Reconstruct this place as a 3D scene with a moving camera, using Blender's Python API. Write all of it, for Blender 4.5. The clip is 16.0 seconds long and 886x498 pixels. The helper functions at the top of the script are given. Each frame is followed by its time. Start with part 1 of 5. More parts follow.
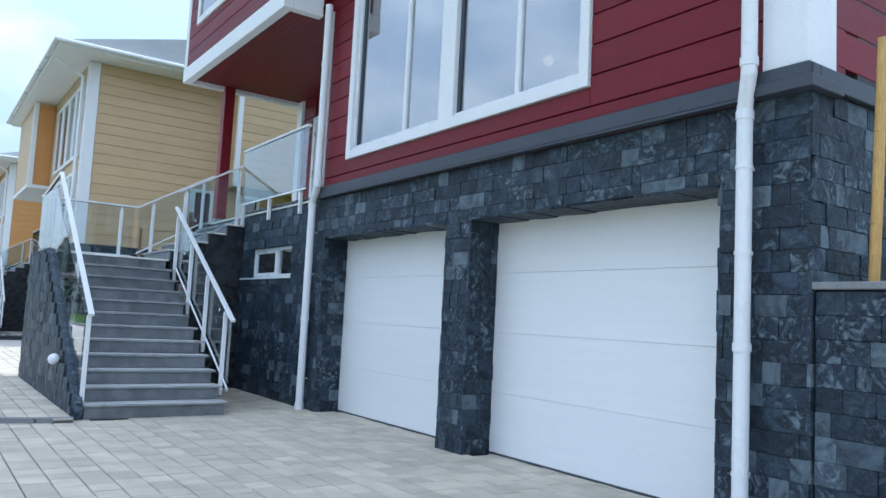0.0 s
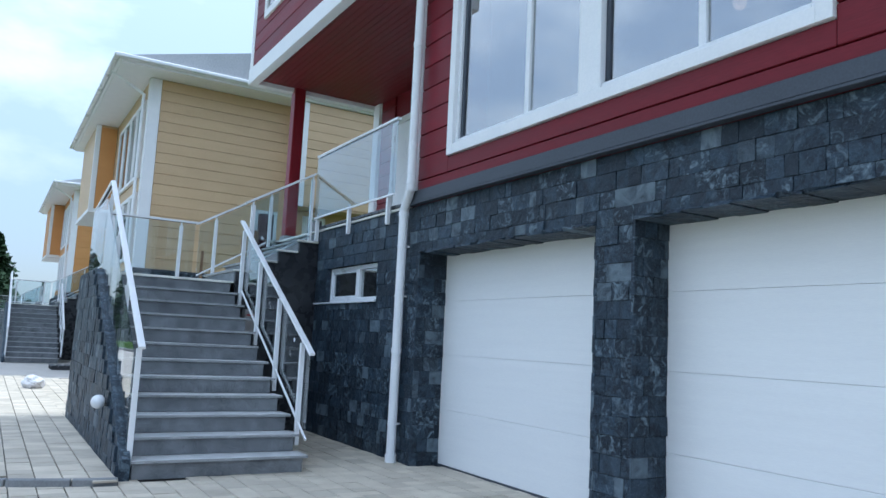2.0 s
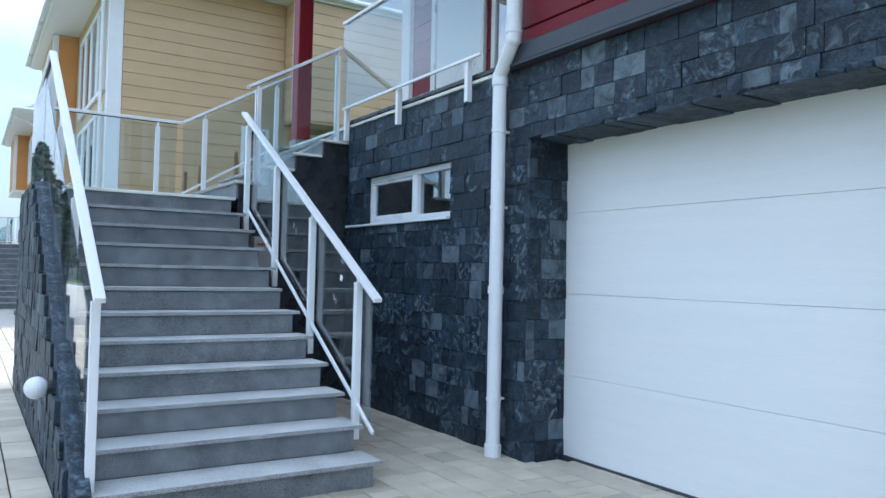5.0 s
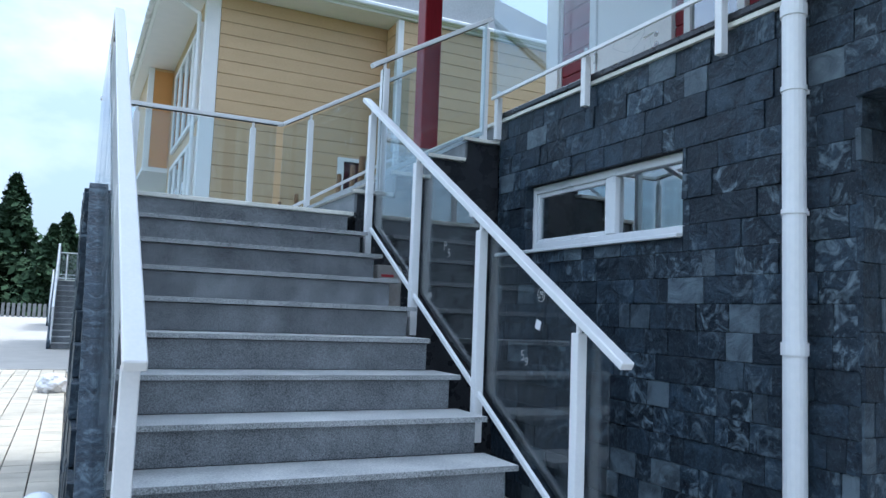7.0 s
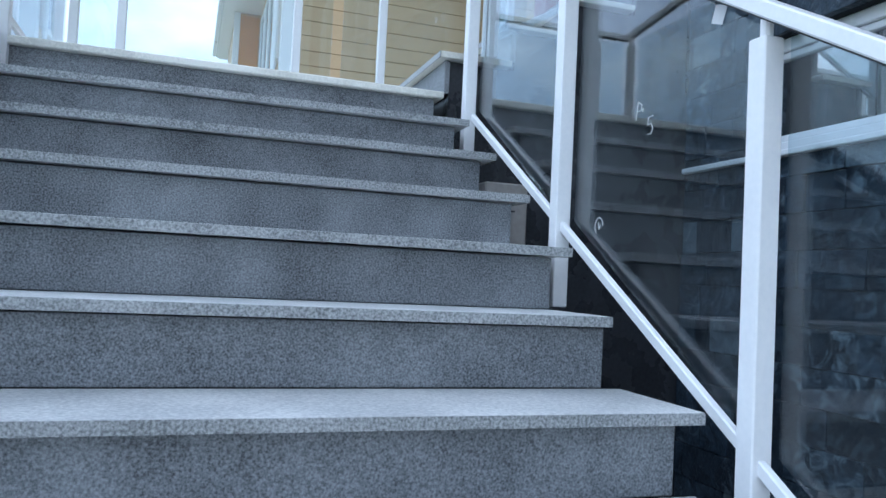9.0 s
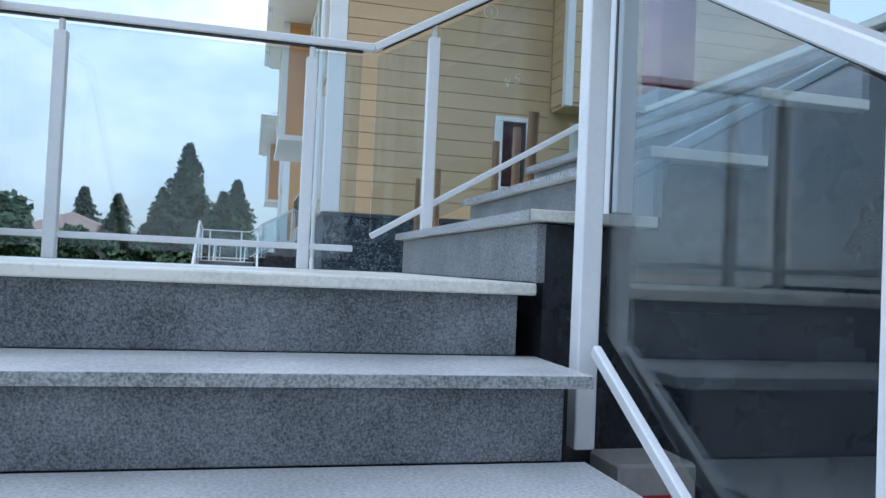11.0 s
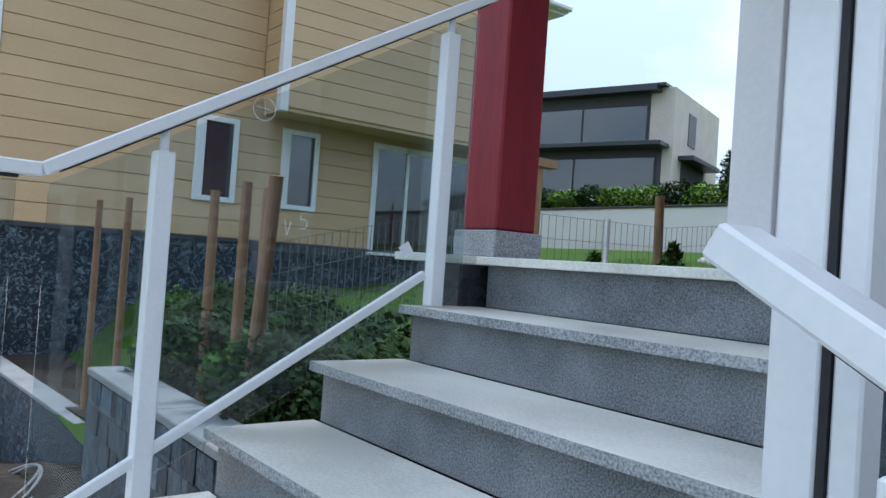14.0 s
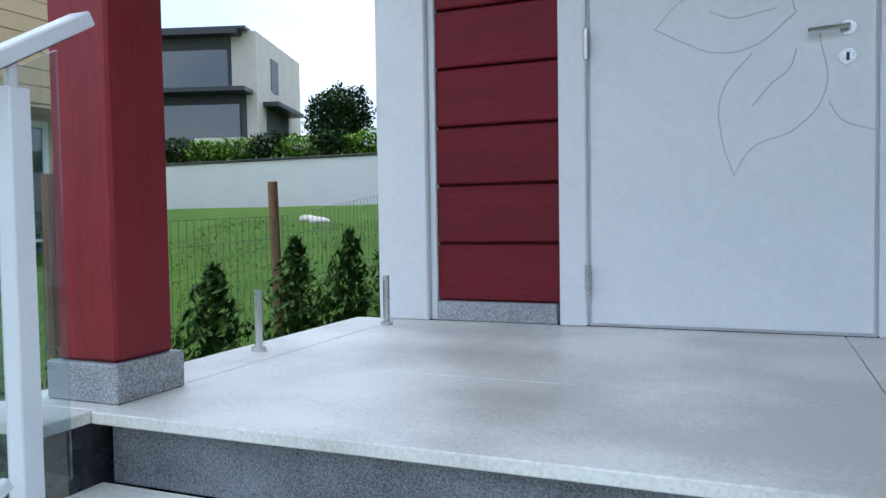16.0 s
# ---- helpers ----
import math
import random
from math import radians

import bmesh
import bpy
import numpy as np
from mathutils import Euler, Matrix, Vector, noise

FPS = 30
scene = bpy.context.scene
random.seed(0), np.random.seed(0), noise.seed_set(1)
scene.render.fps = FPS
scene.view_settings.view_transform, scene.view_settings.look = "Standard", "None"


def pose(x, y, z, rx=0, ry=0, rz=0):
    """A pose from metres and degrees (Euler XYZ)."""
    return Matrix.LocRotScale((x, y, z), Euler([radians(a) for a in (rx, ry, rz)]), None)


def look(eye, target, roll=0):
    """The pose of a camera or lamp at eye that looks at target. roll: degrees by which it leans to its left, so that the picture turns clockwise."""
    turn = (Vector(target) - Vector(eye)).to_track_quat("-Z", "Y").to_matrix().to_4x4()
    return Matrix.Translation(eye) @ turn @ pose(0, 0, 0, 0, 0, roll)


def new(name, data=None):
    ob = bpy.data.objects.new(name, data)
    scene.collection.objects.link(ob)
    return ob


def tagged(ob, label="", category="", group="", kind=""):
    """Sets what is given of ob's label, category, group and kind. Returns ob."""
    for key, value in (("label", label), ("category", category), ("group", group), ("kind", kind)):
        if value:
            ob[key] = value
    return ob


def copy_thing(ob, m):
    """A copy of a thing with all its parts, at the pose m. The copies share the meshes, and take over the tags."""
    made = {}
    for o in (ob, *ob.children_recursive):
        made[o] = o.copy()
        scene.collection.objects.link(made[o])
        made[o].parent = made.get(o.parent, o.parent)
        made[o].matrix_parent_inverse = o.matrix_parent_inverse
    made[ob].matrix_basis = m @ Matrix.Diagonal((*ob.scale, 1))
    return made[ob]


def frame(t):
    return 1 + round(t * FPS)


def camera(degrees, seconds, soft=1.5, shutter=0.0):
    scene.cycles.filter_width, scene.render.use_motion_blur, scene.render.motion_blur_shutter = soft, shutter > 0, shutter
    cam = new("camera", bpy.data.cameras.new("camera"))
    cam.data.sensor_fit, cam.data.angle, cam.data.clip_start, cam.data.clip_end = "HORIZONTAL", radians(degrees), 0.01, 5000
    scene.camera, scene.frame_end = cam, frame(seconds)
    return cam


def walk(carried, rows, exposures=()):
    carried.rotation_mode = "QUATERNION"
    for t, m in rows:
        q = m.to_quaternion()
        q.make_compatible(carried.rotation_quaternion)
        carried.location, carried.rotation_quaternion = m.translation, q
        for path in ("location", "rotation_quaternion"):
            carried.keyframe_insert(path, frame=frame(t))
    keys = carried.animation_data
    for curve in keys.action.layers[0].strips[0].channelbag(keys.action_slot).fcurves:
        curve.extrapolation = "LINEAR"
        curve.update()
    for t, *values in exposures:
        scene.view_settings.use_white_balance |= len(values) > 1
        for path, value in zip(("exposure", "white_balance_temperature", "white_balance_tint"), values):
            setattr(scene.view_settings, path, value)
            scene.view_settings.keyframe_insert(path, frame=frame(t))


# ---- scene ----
cam = camera(60.6, 16.0)

PATH = [
    (0, (0.821, -4.786, 1.386), (-0.812, -3.647, 1.571), 2.9),
    (0.5, (0.283, -4.628, 1.372), (-1.323, -3.461, 1.612), 4.1),
    (1, (-0.225, -4.468, 1.406), (-1.789, -3.263, 1.724), 4.7),
    (1.5, (-0.69, -4.38, 1.429), (-2.264, -3.192, 1.763), 3.5),
    (2, (-1.248, -4.29, 1.415), (-2.955, -3.278, 1.661), 2.8),
    (2.5, (-1.783, -4.165, 1.409), (-3.505, -3.164, 1.591), 3.4),
    (3, (-2.303, -4.001, 1.395), (-3.888, -2.787, 1.518), 3.1),
    (3.5, (-2.765, -3.814, 1.407), (-4.224, -2.449, 1.484), 3.3),
    (4, (-3.277, -3.752, 1.413), (-4.78, -2.433, 1.455), 2.5),
    (4.5, (-3.893, -3.668, 1.401), (-5.513, -2.496, 1.425), 1.8),
    (4.7, (-4.131, -3.651, 1.419), (-5.792, -2.537, 1.447), 1.5),
    (6.8, (-6.589, -3.206, 1.386), (-8.343, -2.275, 1.623), 2.3),
    (7, (-6.81, -3.161, 1.386), (-8.601, -2.288, 1.565), 2.2),
    (7.5, (-7.431, -2.982, 1.351), (-9.225, -2.101, 1.4), 1.7),
    (8, (-8.004, -2.721, 1.359), (-9.78, -1.802, 1.398), 1.7),
    (8.5, (-8.561, -2.547, 1.384), (-10.384, -1.726, 1.435), 2.1),
    (9, (-9.119, -2.296, 1.333), (-11.013, -1.66, 1.412), 2.8),
    (9.5, (-9.535, -2.198, 1.552), (-11.47, -1.696, 1.63), 2.4),
    (10, (-9.928, -2.039, 1.821), (-11.869, -1.562, 1.881), 2.5),
    (12.3, (-11.194, -1.898, 2.508), (-13.103, -1.302, 2.502), 3.1),
    (12.5, (-11.299, -1.884, 2.563), (-13.179, -1.201, 2.544), 3.2),
    (13, (-11.558, -1.841, 2.73), (-13.358, -0.969, 2.735), 3.5),
    (13.5, (-11.8, -1.824, 2.876), (-13.508, -0.785, 2.903), 4.2),
    (14, (-11.959, -1.764, 3.019), (-13.551, -0.555, 3.062), 4.0),
    (14.5, (-12.208, -1.746, 3.103), (-13.641, -0.351, 3.142), 4.6),
    (15, (-12.327, -1.646, 3.26), (-13.525, -0.045, 3.273), 3.1),
    (15.5, (-12.44, -1.5, 3.451), (-13.414, 0.246, 3.441), 1.6),
    (16, (-12.563, -1.37, 3.513), (-13.33, 0.475, 3.429), -0.9),
]
walk(cam, [(t, look(e, g, r)) for t, e, g, r in PATH], exposures=[(0, 0.82, 5300, 5), (2, 0.7, 5240, 5), (3, 0.84, 5260, 4), (5, 0.98, 5280, 4), (7, 0.82, 5270, 5), (9, 1.22, 5380, 6), (10, 1.08, 5400, 6), (12.5, 0.7, 5560, 9), (13.5, 0.66, 5560, 8), (14.5, 0.84, 5550, 7), (15.5, 0.95, 5500, 7), (16, 0.97, 5520, 7)])

# ---- world, sun, exposure ----
SUN_EL, SUN_AZ = 70.0, 12.0   # degrees above the horizon; turned from +y towards -x
world = bpy.data.worlds.new("sky_world")
scene.world = world
world.use_nodes = True
wn, wl = world.node_tree.nodes, world.node_tree.links
wn.clear()
w_out, w_bg = wn.new("ShaderNodeOutputWorld"), wn.new("ShaderNodeBackground")
w_sky = wn.new("ShaderNodeTexSky")
w_sky.sky_type, w_sky.sun_disc = "NISHITA", False
w_sky.sun_elevation, w_sky.sun_rotation = radians(SUN_EL), radians(-SUN_AZ)
w_sky.air_density, w_sky.dust_density, w_sky.ozone_density = 1.0, 1.5, 1.0
w_bg.inputs["Strength"].default_value = 0.13
w_co, w_map, w_n1, w_ramp, w_mix = (wn.new("ShaderNodeTexCoord"), wn.new("ShaderNodeMapping"), wn.new("ShaderNodeTexNoise"),
                                    wn.new("ShaderNodeValToRGB"), wn.new("ShaderNodeMix"))
w_map.inputs["Scale"].default_value = (1.0, 1.0, 2.2)
w_map.inputs["Location"].default_value = (0.35, 0.1, 0.2)
w_n1.inputs["Scale"].default_value, w_n1.inputs["Detail"].default_value, w_n1.inputs["Roughness"].default_value = 2.3, 8.0, 0.55
w_ramp.color_ramp.elements[0].position, w_ramp.color_ramp.elements[1].position = 0.45, 0.6
w_ramp.color_ramp.elements[0].color = (0.45, 0.45, 0.45, 1)
w_mix.data_type = "RGBA"
w_mix.inputs["B"].default_value = (6.6, 6.8, 7.1, 1)
wl.new(w_co.outputs["Generated"], w_map.inputs["Vector"])
wl.new(w_map.outputs["Vector"], w_n1.inputs["Vector"])
wl.new(w_n1.outputs["Fac"], w_ramp.inputs["Fac"])
wl.new(w_ramp.outputs["Color"], w_mix.inputs["Factor"])
wl.new(w_sky.outputs["Color"], w_mix.inputs["A"])
w_sep, w_grad, w_mul = wn.new("ShaderNodeSeparateXYZ"), wn.new("ShaderNodeMapRange"), wn.new("ShaderNodeVectorMath")
w_grad.inputs["From Max"].default_value, w_grad.inputs["To Min"].default_value, w_grad.inputs["To Max"].default_value = 0.75, 0.56, 1.33
w_mul.operation = "MULTIPLY"
wl.new(w_co.outputs["Generated"], w_sep.inputs["Vector"])
wl.new(w_sep.outputs["Z"], w_grad.inputs["Value"])
wl.new(w_mix.outputs["Result"], w_mul.inputs[0])
wl.new(w_grad.outputs["Result"], w_mul.inputs[1])
wl.new(w_mul.outputs["Vector"], w_bg.inputs["Color"])
wl.new(w_bg.outputs["Background"], w_out.inputs["Surface"])
sun = new("sun", bpy.data.lights.new("sun", "SUN"))
sun.data.energy, sun.data.angle, sun.data.color = 1.9, radians(5), (1.0, 0.92, 0.82)
s_az, s_el = radians(SUN_AZ), radians(SUN_EL)
sun_from = Vector((-math.sin(s_az) * math.cos(s_el), math.cos(s_az) * math.cos(s_el), math.sin(s_el)))
sun.matrix_world = look(sun_from * 50, (0, 0, 0))


# ---- materials ----
def material(name, low, high, rough=0.6, metal=0.0, scale=8.0, stretch=(1, 1, 1), bump=0.1, fine=60.0, vary=0.0, stain=0.25, spec=0.5, span=(0.32, 0.68), vein=None, island=False):
    """Two colours mixed by a coarse and a fine noise, with relief, and a change of tone from piece to piece."""
    m = bpy.data.materials.new(name)
    m.use_nodes = True
    n, l = m.node_tree.nodes, m.node_tree.links
    b = n["Principled BSDF"]
    co, mp = n.new("ShaderNodeTexCoord"), n.new("ShaderNodeMapping")
    mp.inputs["Scale"].default_value = stretch
    geo = n.new("ShaderNodeNewGeometry")
    l.new(geo.outputs["Position"], mp.inputs["Vector"])
    coarse, grain = n.new("ShaderNodeTexNoise"), n.new("ShaderNodeTexNoise")
    coarse.inputs["Scale"].default_value, coarse.inputs["Detail"].default_value = scale, 5
    grain.inputs["Scale"].default_value, grain.inputs["Detail"].default_value = fine, 3
    for t in (coarse, grain):
        l.new(mp.outputs["Vector"], t.inputs["Vector"])
    add = n.new("ShaderNodeMath")
    add.operation = "MULTIPLY_ADD"
    add.inputs[1].default_value = stain * 2
    l.new(coarse.outputs["Fac"], add.inputs[0])
    sub = n.new("ShaderNodeMath")
    sub.operation = "MULTIPLY"
    sub.inputs[1].default_value = 1 - stain * 2
    l.new(grain.outputs["Fac"], sub.inputs[0])
    l.new(sub.outputs[0], add.inputs[2])
    ramp = n.new("ShaderNodeValToRGB")
    ramp.color_ramp.elements[0].position, ramp.color_ramp.elements[1].position = span
    ramp.color_ramp.elements[0].color, ramp.color_ramp.elements[1].color = (*low, 1), (*high, 1)
    if vein:
        last = ramp.color_ramp.elements.new(min(0.98, span[1] + 0.08))
        last.color = (*vein, 1)
    l.new(add.outputs[0], ramp.inputs["Fac"])
    colour = ramp.outputs["Color"]
    if vary:
        ran = n.new("ShaderNodeObjectInfo")
        src = geo.outputs["Random Per Island"] if island else ran.outputs["Random"]
        mr, mul = n.new("ShaderNodeMapRange"), n.new("ShaderNodeMix")
        mr.inputs["To Min"].default_value, mr.inputs["To Max"].default_value = 1 - vary, 1 + vary
        l.new(src, mr.inputs["Value"])
        mul.data_type, mul.blend_type = "RGBA", "MULTIPLY"
        mul.inputs["Factor"].default_value = 1
        l.new(colour, mul.inputs["A"])
        l.new(mr.outputs["Result"], mul.inputs["B"])
        colour = mul.outputs["Result"]
    l.new(colour, b.inputs["Base Color"])
    b.inputs["Metallic"].default_value = metal
    b.inputs["Specular IOR Level"].default_value = spec
    rr = n.new("ShaderNodeMapRange")
    rr.inputs["To Min"].default_value, rr.inputs["To Max"].default_value = max(0.05, rough - 0.12), min(1, rough + 0.12)
    l.new(coarse.outputs["Fac"], rr.inputs["Value"])
    l.new(rr.outputs["Result"], b.inputs["Roughness"])
    if bump:
        bp = n.new("ShaderNodeBump")
        bp.inputs["Strength"].default_value, bp.inputs["Distance"].default_value = bump, 0.02
        l.new(add.outputs[0], bp.inputs["Height"])
        l.new(bp.outputs["Normal"], b.inputs["Normal"])
    return m


def glass(name, tint, straight, haze=0.0, rough=0.0):
    """Thin clear pane: tinted see-through, with a sheen that grows from straight-on to grazing."""
    m = bpy.data.materials.new(name)
    m.use_nodes = True
    n, l = m.node_tree.nodes, m.node_tree.links
    n.clear()
    out, tr, gl, mix, lw = (n.new("ShaderNodeOutputMaterial"), n.new("ShaderNodeBsdfTransparent"), n.new("ShaderNodeBsdfGlossy"),
                            n.new("ShaderNodeMixShader"), n.new("ShaderNodeLayerWeight"))
    tr.inputs["Color"].default_value = (*tint, 1)
    gl.inputs["Roughness"].default_value = rough
    lw.inputs["Blend"].default_value = 0.5
    power, scale = n.new("ShaderNodeMath"), n.new("ShaderNodeMath")
    power.operation, scale.operation = "POWER", "MULTIPLY_ADD"
    power.inputs[1].default_value = 2.8
    scale.inputs[1].default_value, scale.inputs[2].default_value = 0.85 - straight, straight
    l.new(lw.outputs["Facing"], power.inputs[0])
    l.new(power.outputs[0], scale.inputs[0])
    l.new(scale.outputs[0], mix.inputs[0])
    l.new(tr.outputs[0], mix.inputs[1])
    l.new(gl.outputs[0], mix.inputs[2])
    last = mix.outputs[0]
    if haze:
        df, mx2, nz, rp = n.new("ShaderNodeBsdfDiffuse"), n.new("ShaderNodeMixShader"), n.new("ShaderNodeTexNoise"), n.new("ShaderNodeMapRange")
        df.inputs["Color"].default_value = (0.8, 0.85, 0.88, 1)
        g = n.new("ShaderNodeNewGeometry")
        nz.inputs["Scale"].default_value, nz.inputs["Detail"].default_value = 3.0, 6
        l.new(g.outputs["Position"], nz.inputs["Vector"])
        rp.inputs["From Min"].default_value, rp.inputs["From Max"].default_value = 0.35, 0.8
        rp.inputs["To Max"].default_value = haze
        l.new(nz.outputs["Fac"], rp.inputs["Value"])
        l.new(rp.outputs["Result"], mx2.inputs[0])
        l.new(last, mx2.inputs[1])
        l.new(df.outputs[0], mx2.inputs[2])
        last = mx2.outputs[0]
    l.new(last, out.inputs["Surface"])
    return m


def split_slate(name, island):
    """Dark blue-grey split stone: cleft relief, pale scratched veins and frosted patches that differ from stone to stone."""
    m = bpy.data.materials.new(name)
    m.use_nodes = True
    n, l = m.node_tree.nodes, m.node_tree.links
    b = n["Principled BSDF"]
    geo, info, shift = n.new("ShaderNodeNewGeometry"), n.new("ShaderNodeObjectInfo"), n.new("ShaderNodeVectorMath")
    ran = geo.outputs["Random Per Island"] if island else info.outputs["Random"]
    shift.operation = "MULTIPLY_ADD"
    shift.inputs[1].default_value = (37, 51, 29)
    l.new(ran, shift.inputs[0])
    l.new(geo.outputs["Position"], shift.inputs[2])

    def cloud(scale, detail, warp, rough):
        t = n.new("ShaderNodeTexNoise")
        t.inputs["Scale"].default_value, t.inputs["Detail"].default_value = scale, detail
        t.inputs["Distortion"].default_value, t.inputs["Roughness"].default_value = warp, rough
        l.new(shift.outputs[0], t.inputs["Vector"])
        return t.outputs["Fac"]

    def span(src, a, b2, c, d):
        t = n.new("ShaderNodeMapRange")
        for key, v in (("From Min", a), ("From Max", b2), ("To Min", c), ("To Max", d)):
            t.inputs[key].default_value = v
        l.new(src, t.inputs["Value"])
        return t.outputs["Result"]

    def blend(fac, a, c):
        t = n.new("ShaderNodeMix")
        t.data_type = "RGBA"
        l.new(fac, t.inputs["Factor"])
        for key, v in (("A", a), ("B", c)):
            if isinstance(v, tuple):
                t.inputs[key].default_value = (*v, 1)
            else:
                l.new(v, t.inputs[key])
        return t.outputs["Result"]

    def calc(op, a, c):
        t = n.new("ShaderNodeMath")
        t.operation = op
        for k, v in enumerate((a, c)):
            if isinstance(v, float):
                t.inputs[k].default_value = v
            else:
                l.new(v, t.inputs[k])
        return t.outputs[0]

    cleft, grain, patch, vein = cloud(6, 5, 1.2, 0.5), cloud(60, 4, 0.6, 0.6), cloud(8, 6, 2.0, 0.62), cloud(16, 2, 2.5, 0.5)
    base = blend(span(calc("ADD", calc("MULTIPLY", cleft, 0.6), calc("MULTIPLY", grain, 0.4)), 0.36, 0.62, 0.0, 1.0), (0.005, 0.009, 0.017), (0.044, 0.07, 0.102))
    tone = blend(span(ran, 0.0, 1.0, 0.0, 0.9), base, (0.01, 0.016, 0.025))
    ran2 = calc("FRACT", calc("MULTIPLY", ran, 13.7), 0.0)
    frost = calc("MULTIPLY", span(patch, 0.5, 0.68, 0.0, 1.0), span(ran2, 0.3, 1.0, 0.1, 1.0))
    tone = blend(frost, tone, (0.19, 0.245, 0.29))
    pale = calc("MULTIPLY", span(calc("FRACT", calc("MULTIPLY", ran, 5.3), 0.0), 0.84, 0.93, 0.0, 1.0), span(cleft, 0.3, 0.6, 0.2, 0.8))
    tone = blend(pale, tone, (0.15, 0.19, 0.225))
    line = calc("MULTIPLY", span(calc("ABSOLUTE", calc("SUBTRACT", vein, 0.5), 0.0), 0.0, 0.012, 1.0, 0.0), span(grain, 0.45, 0.6, 0.0, 0.4))
    tone = blend(line, tone, (0.26, 0.29, 0.31))
    b.inputs["Specular IOR Level"].default_value = 0.28
    l.new(tone, b.inputs["Base Color"])
    l.new(span(patch, 0.3, 0.7, 0.4, 0.68), b.inputs["Roughness"])
    bp = n.new("ShaderNodeBump")
    bp.inputs["Strength"].default_value, bp.inputs["Distance"].default_value = 0.85, 0.03
    l.new(calc("ADD", cleft, calc("MULTIPLY", grain, 0.18)), bp.inputs["Height"])
    l.new(bp.outputs["Normal"], b.inputs["Normal"])
    return m


SLATE = split_slate("slate", False)
SLATE_REST = split_slate("slate_rest", True)
MORTAR = material("mortar", (0.012, 0.014, 0.018), (0.03, 0.034, 0.04), 0.9, spec=0.15, scale=9, bump=0.3)
FLASHING = material("flashing", (0.03, 0.036, 0.05), (0.055, 0.065, 0.085), 0.5, scale=2, bump=0.03)
RED = material("red_stain", (0.125, 0.008, 0.015), (0.185, 0.013, 0.024), 0.5, scale=2.5, stretch=(0.35, 0.35, 3), fine=26, bump=0.12, vary=0.14, spec=0.25)
RED_DARK = material("red_soffit", (0.11, 0.008, 0.014), (0.17, 0.013, 0.02), 0.5, scale=2.5, stretch=(0.4, 3, 1), fine=26, bump=0.08)
RED_POST = material("red_post", (0.16, 0.009, 0.015), (0.235, 0.018, 0.028), 0.42, scale=2, stretch=(4, 4, 0.4), fine=22, bump=0.1, spec=0.3)
YELLOW = material("yellow_siding", (0.5, 0.35, 0.195), (0.6, 0.435, 0.255), 0.55, scale=1.5, stretch=(0.5, 0.5, 2), fine=30, bump=0.06, vary=0.04)
ORANGE = material("orange_siding", (0.5, 0.24, 0.07), (0.6, 0.3, 0.1), 0.55, scale=1.5, fine=30, bump=0.05)
WHITE = material("white_paint", (0.74, 0.75, 0.77), (0.82, 0.82, 0.83), 0.45, scale=3, fine=40, bump=0.03)
WHITE_WALL = material("white_render", (0.7, 0.71, 0.73), (0.8, 0.8, 0.81), 0.8, scale=1.2, fine=30, bump=0.05)
ALU = material("white_aluminium", (0.76, 0.77, 0.79), (0.83, 0.83, 0.84), 0.35, scale=6, fine=80, bump=0.01)
PVC = material("white_pvc", (0.72, 0.74, 0.77), (0.8, 0.81, 0.83), 0.3, scale=2, fine=30, bump=0.01)
DOOR_WHITE = material("garage_door_white", (0.76, 0.77, 0.78), (0.82, 0.83, 0.83), 0.42, scale=3, stretch=(0.3, 1, 5), fine=70, bump=0.04, stain=0.2)
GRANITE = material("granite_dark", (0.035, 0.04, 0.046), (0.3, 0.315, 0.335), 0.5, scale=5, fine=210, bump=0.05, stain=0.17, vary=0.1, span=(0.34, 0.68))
# Tread granite paler than the risers: sky sheen put into its base colour.
GRANITE_SHEEN_TOP = material("granite_tread_sheen", (0.42, 0.43, 0.44), (0.74, 0.74, 0.73), 0.36, scale=4, fine=120, bump=0.03, stain=0.2, vary=0.06, span=(0.36, 0.62))
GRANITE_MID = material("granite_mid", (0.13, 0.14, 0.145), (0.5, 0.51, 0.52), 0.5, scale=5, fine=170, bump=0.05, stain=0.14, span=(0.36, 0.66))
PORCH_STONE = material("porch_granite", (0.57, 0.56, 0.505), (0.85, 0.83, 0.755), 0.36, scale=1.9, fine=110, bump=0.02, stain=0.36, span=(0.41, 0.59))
BLACK_STONE = material("black_stone", (0.012, 0.013, 0.016), (0.04, 0.043, 0.05), 0.28, scale=6, fine=60, bump=0.08)
PAVER = material("paver", (0.42, 0.37, 0.295), (0.6, 0.54, 0.44), 0.85, scale=3, fine=120, stain=0.32, bump=0.15, vary=0.14)
PAVER_REST = material("paver_rest", (0.42, 0.37, 0.295), (0.6, 0.54, 0.44), 0.85, scale=3, fine=120, stain=0.32, bump=0.15, vary=0.14, island=True)
JOINT = material("joint_sand", (0.025, 0.022, 0.019), (0.06, 0.052, 0.044), 0.95, scale=12, bump=0.2)
CONCRETE = material("concrete", (0.4, 0.37, 0.33), (0.55, 0.51, 0.46), 0.85, scale=1.5, fine=50, bump=0.1)
KERB = material("kerb_concrete", (0.16, 0.165, 0.17), (0.27, 0.275, 0.28), 0.85, scale=3, fine=60, bump=0.15)
SOIL = material("soil", (0.02, 0.017, 0.014), (0.058, 0.048, 0.039), 0.95, spec=0.15, scale=4, fine=30, bump=0.6)
GRASS = material("lawn", (0.023, 0.056, 0.005), (0.058, 0.108, 0.01), 0.9, spec=0.08, scale=0.8, fine=40, bump=0.4, stain=0.3)
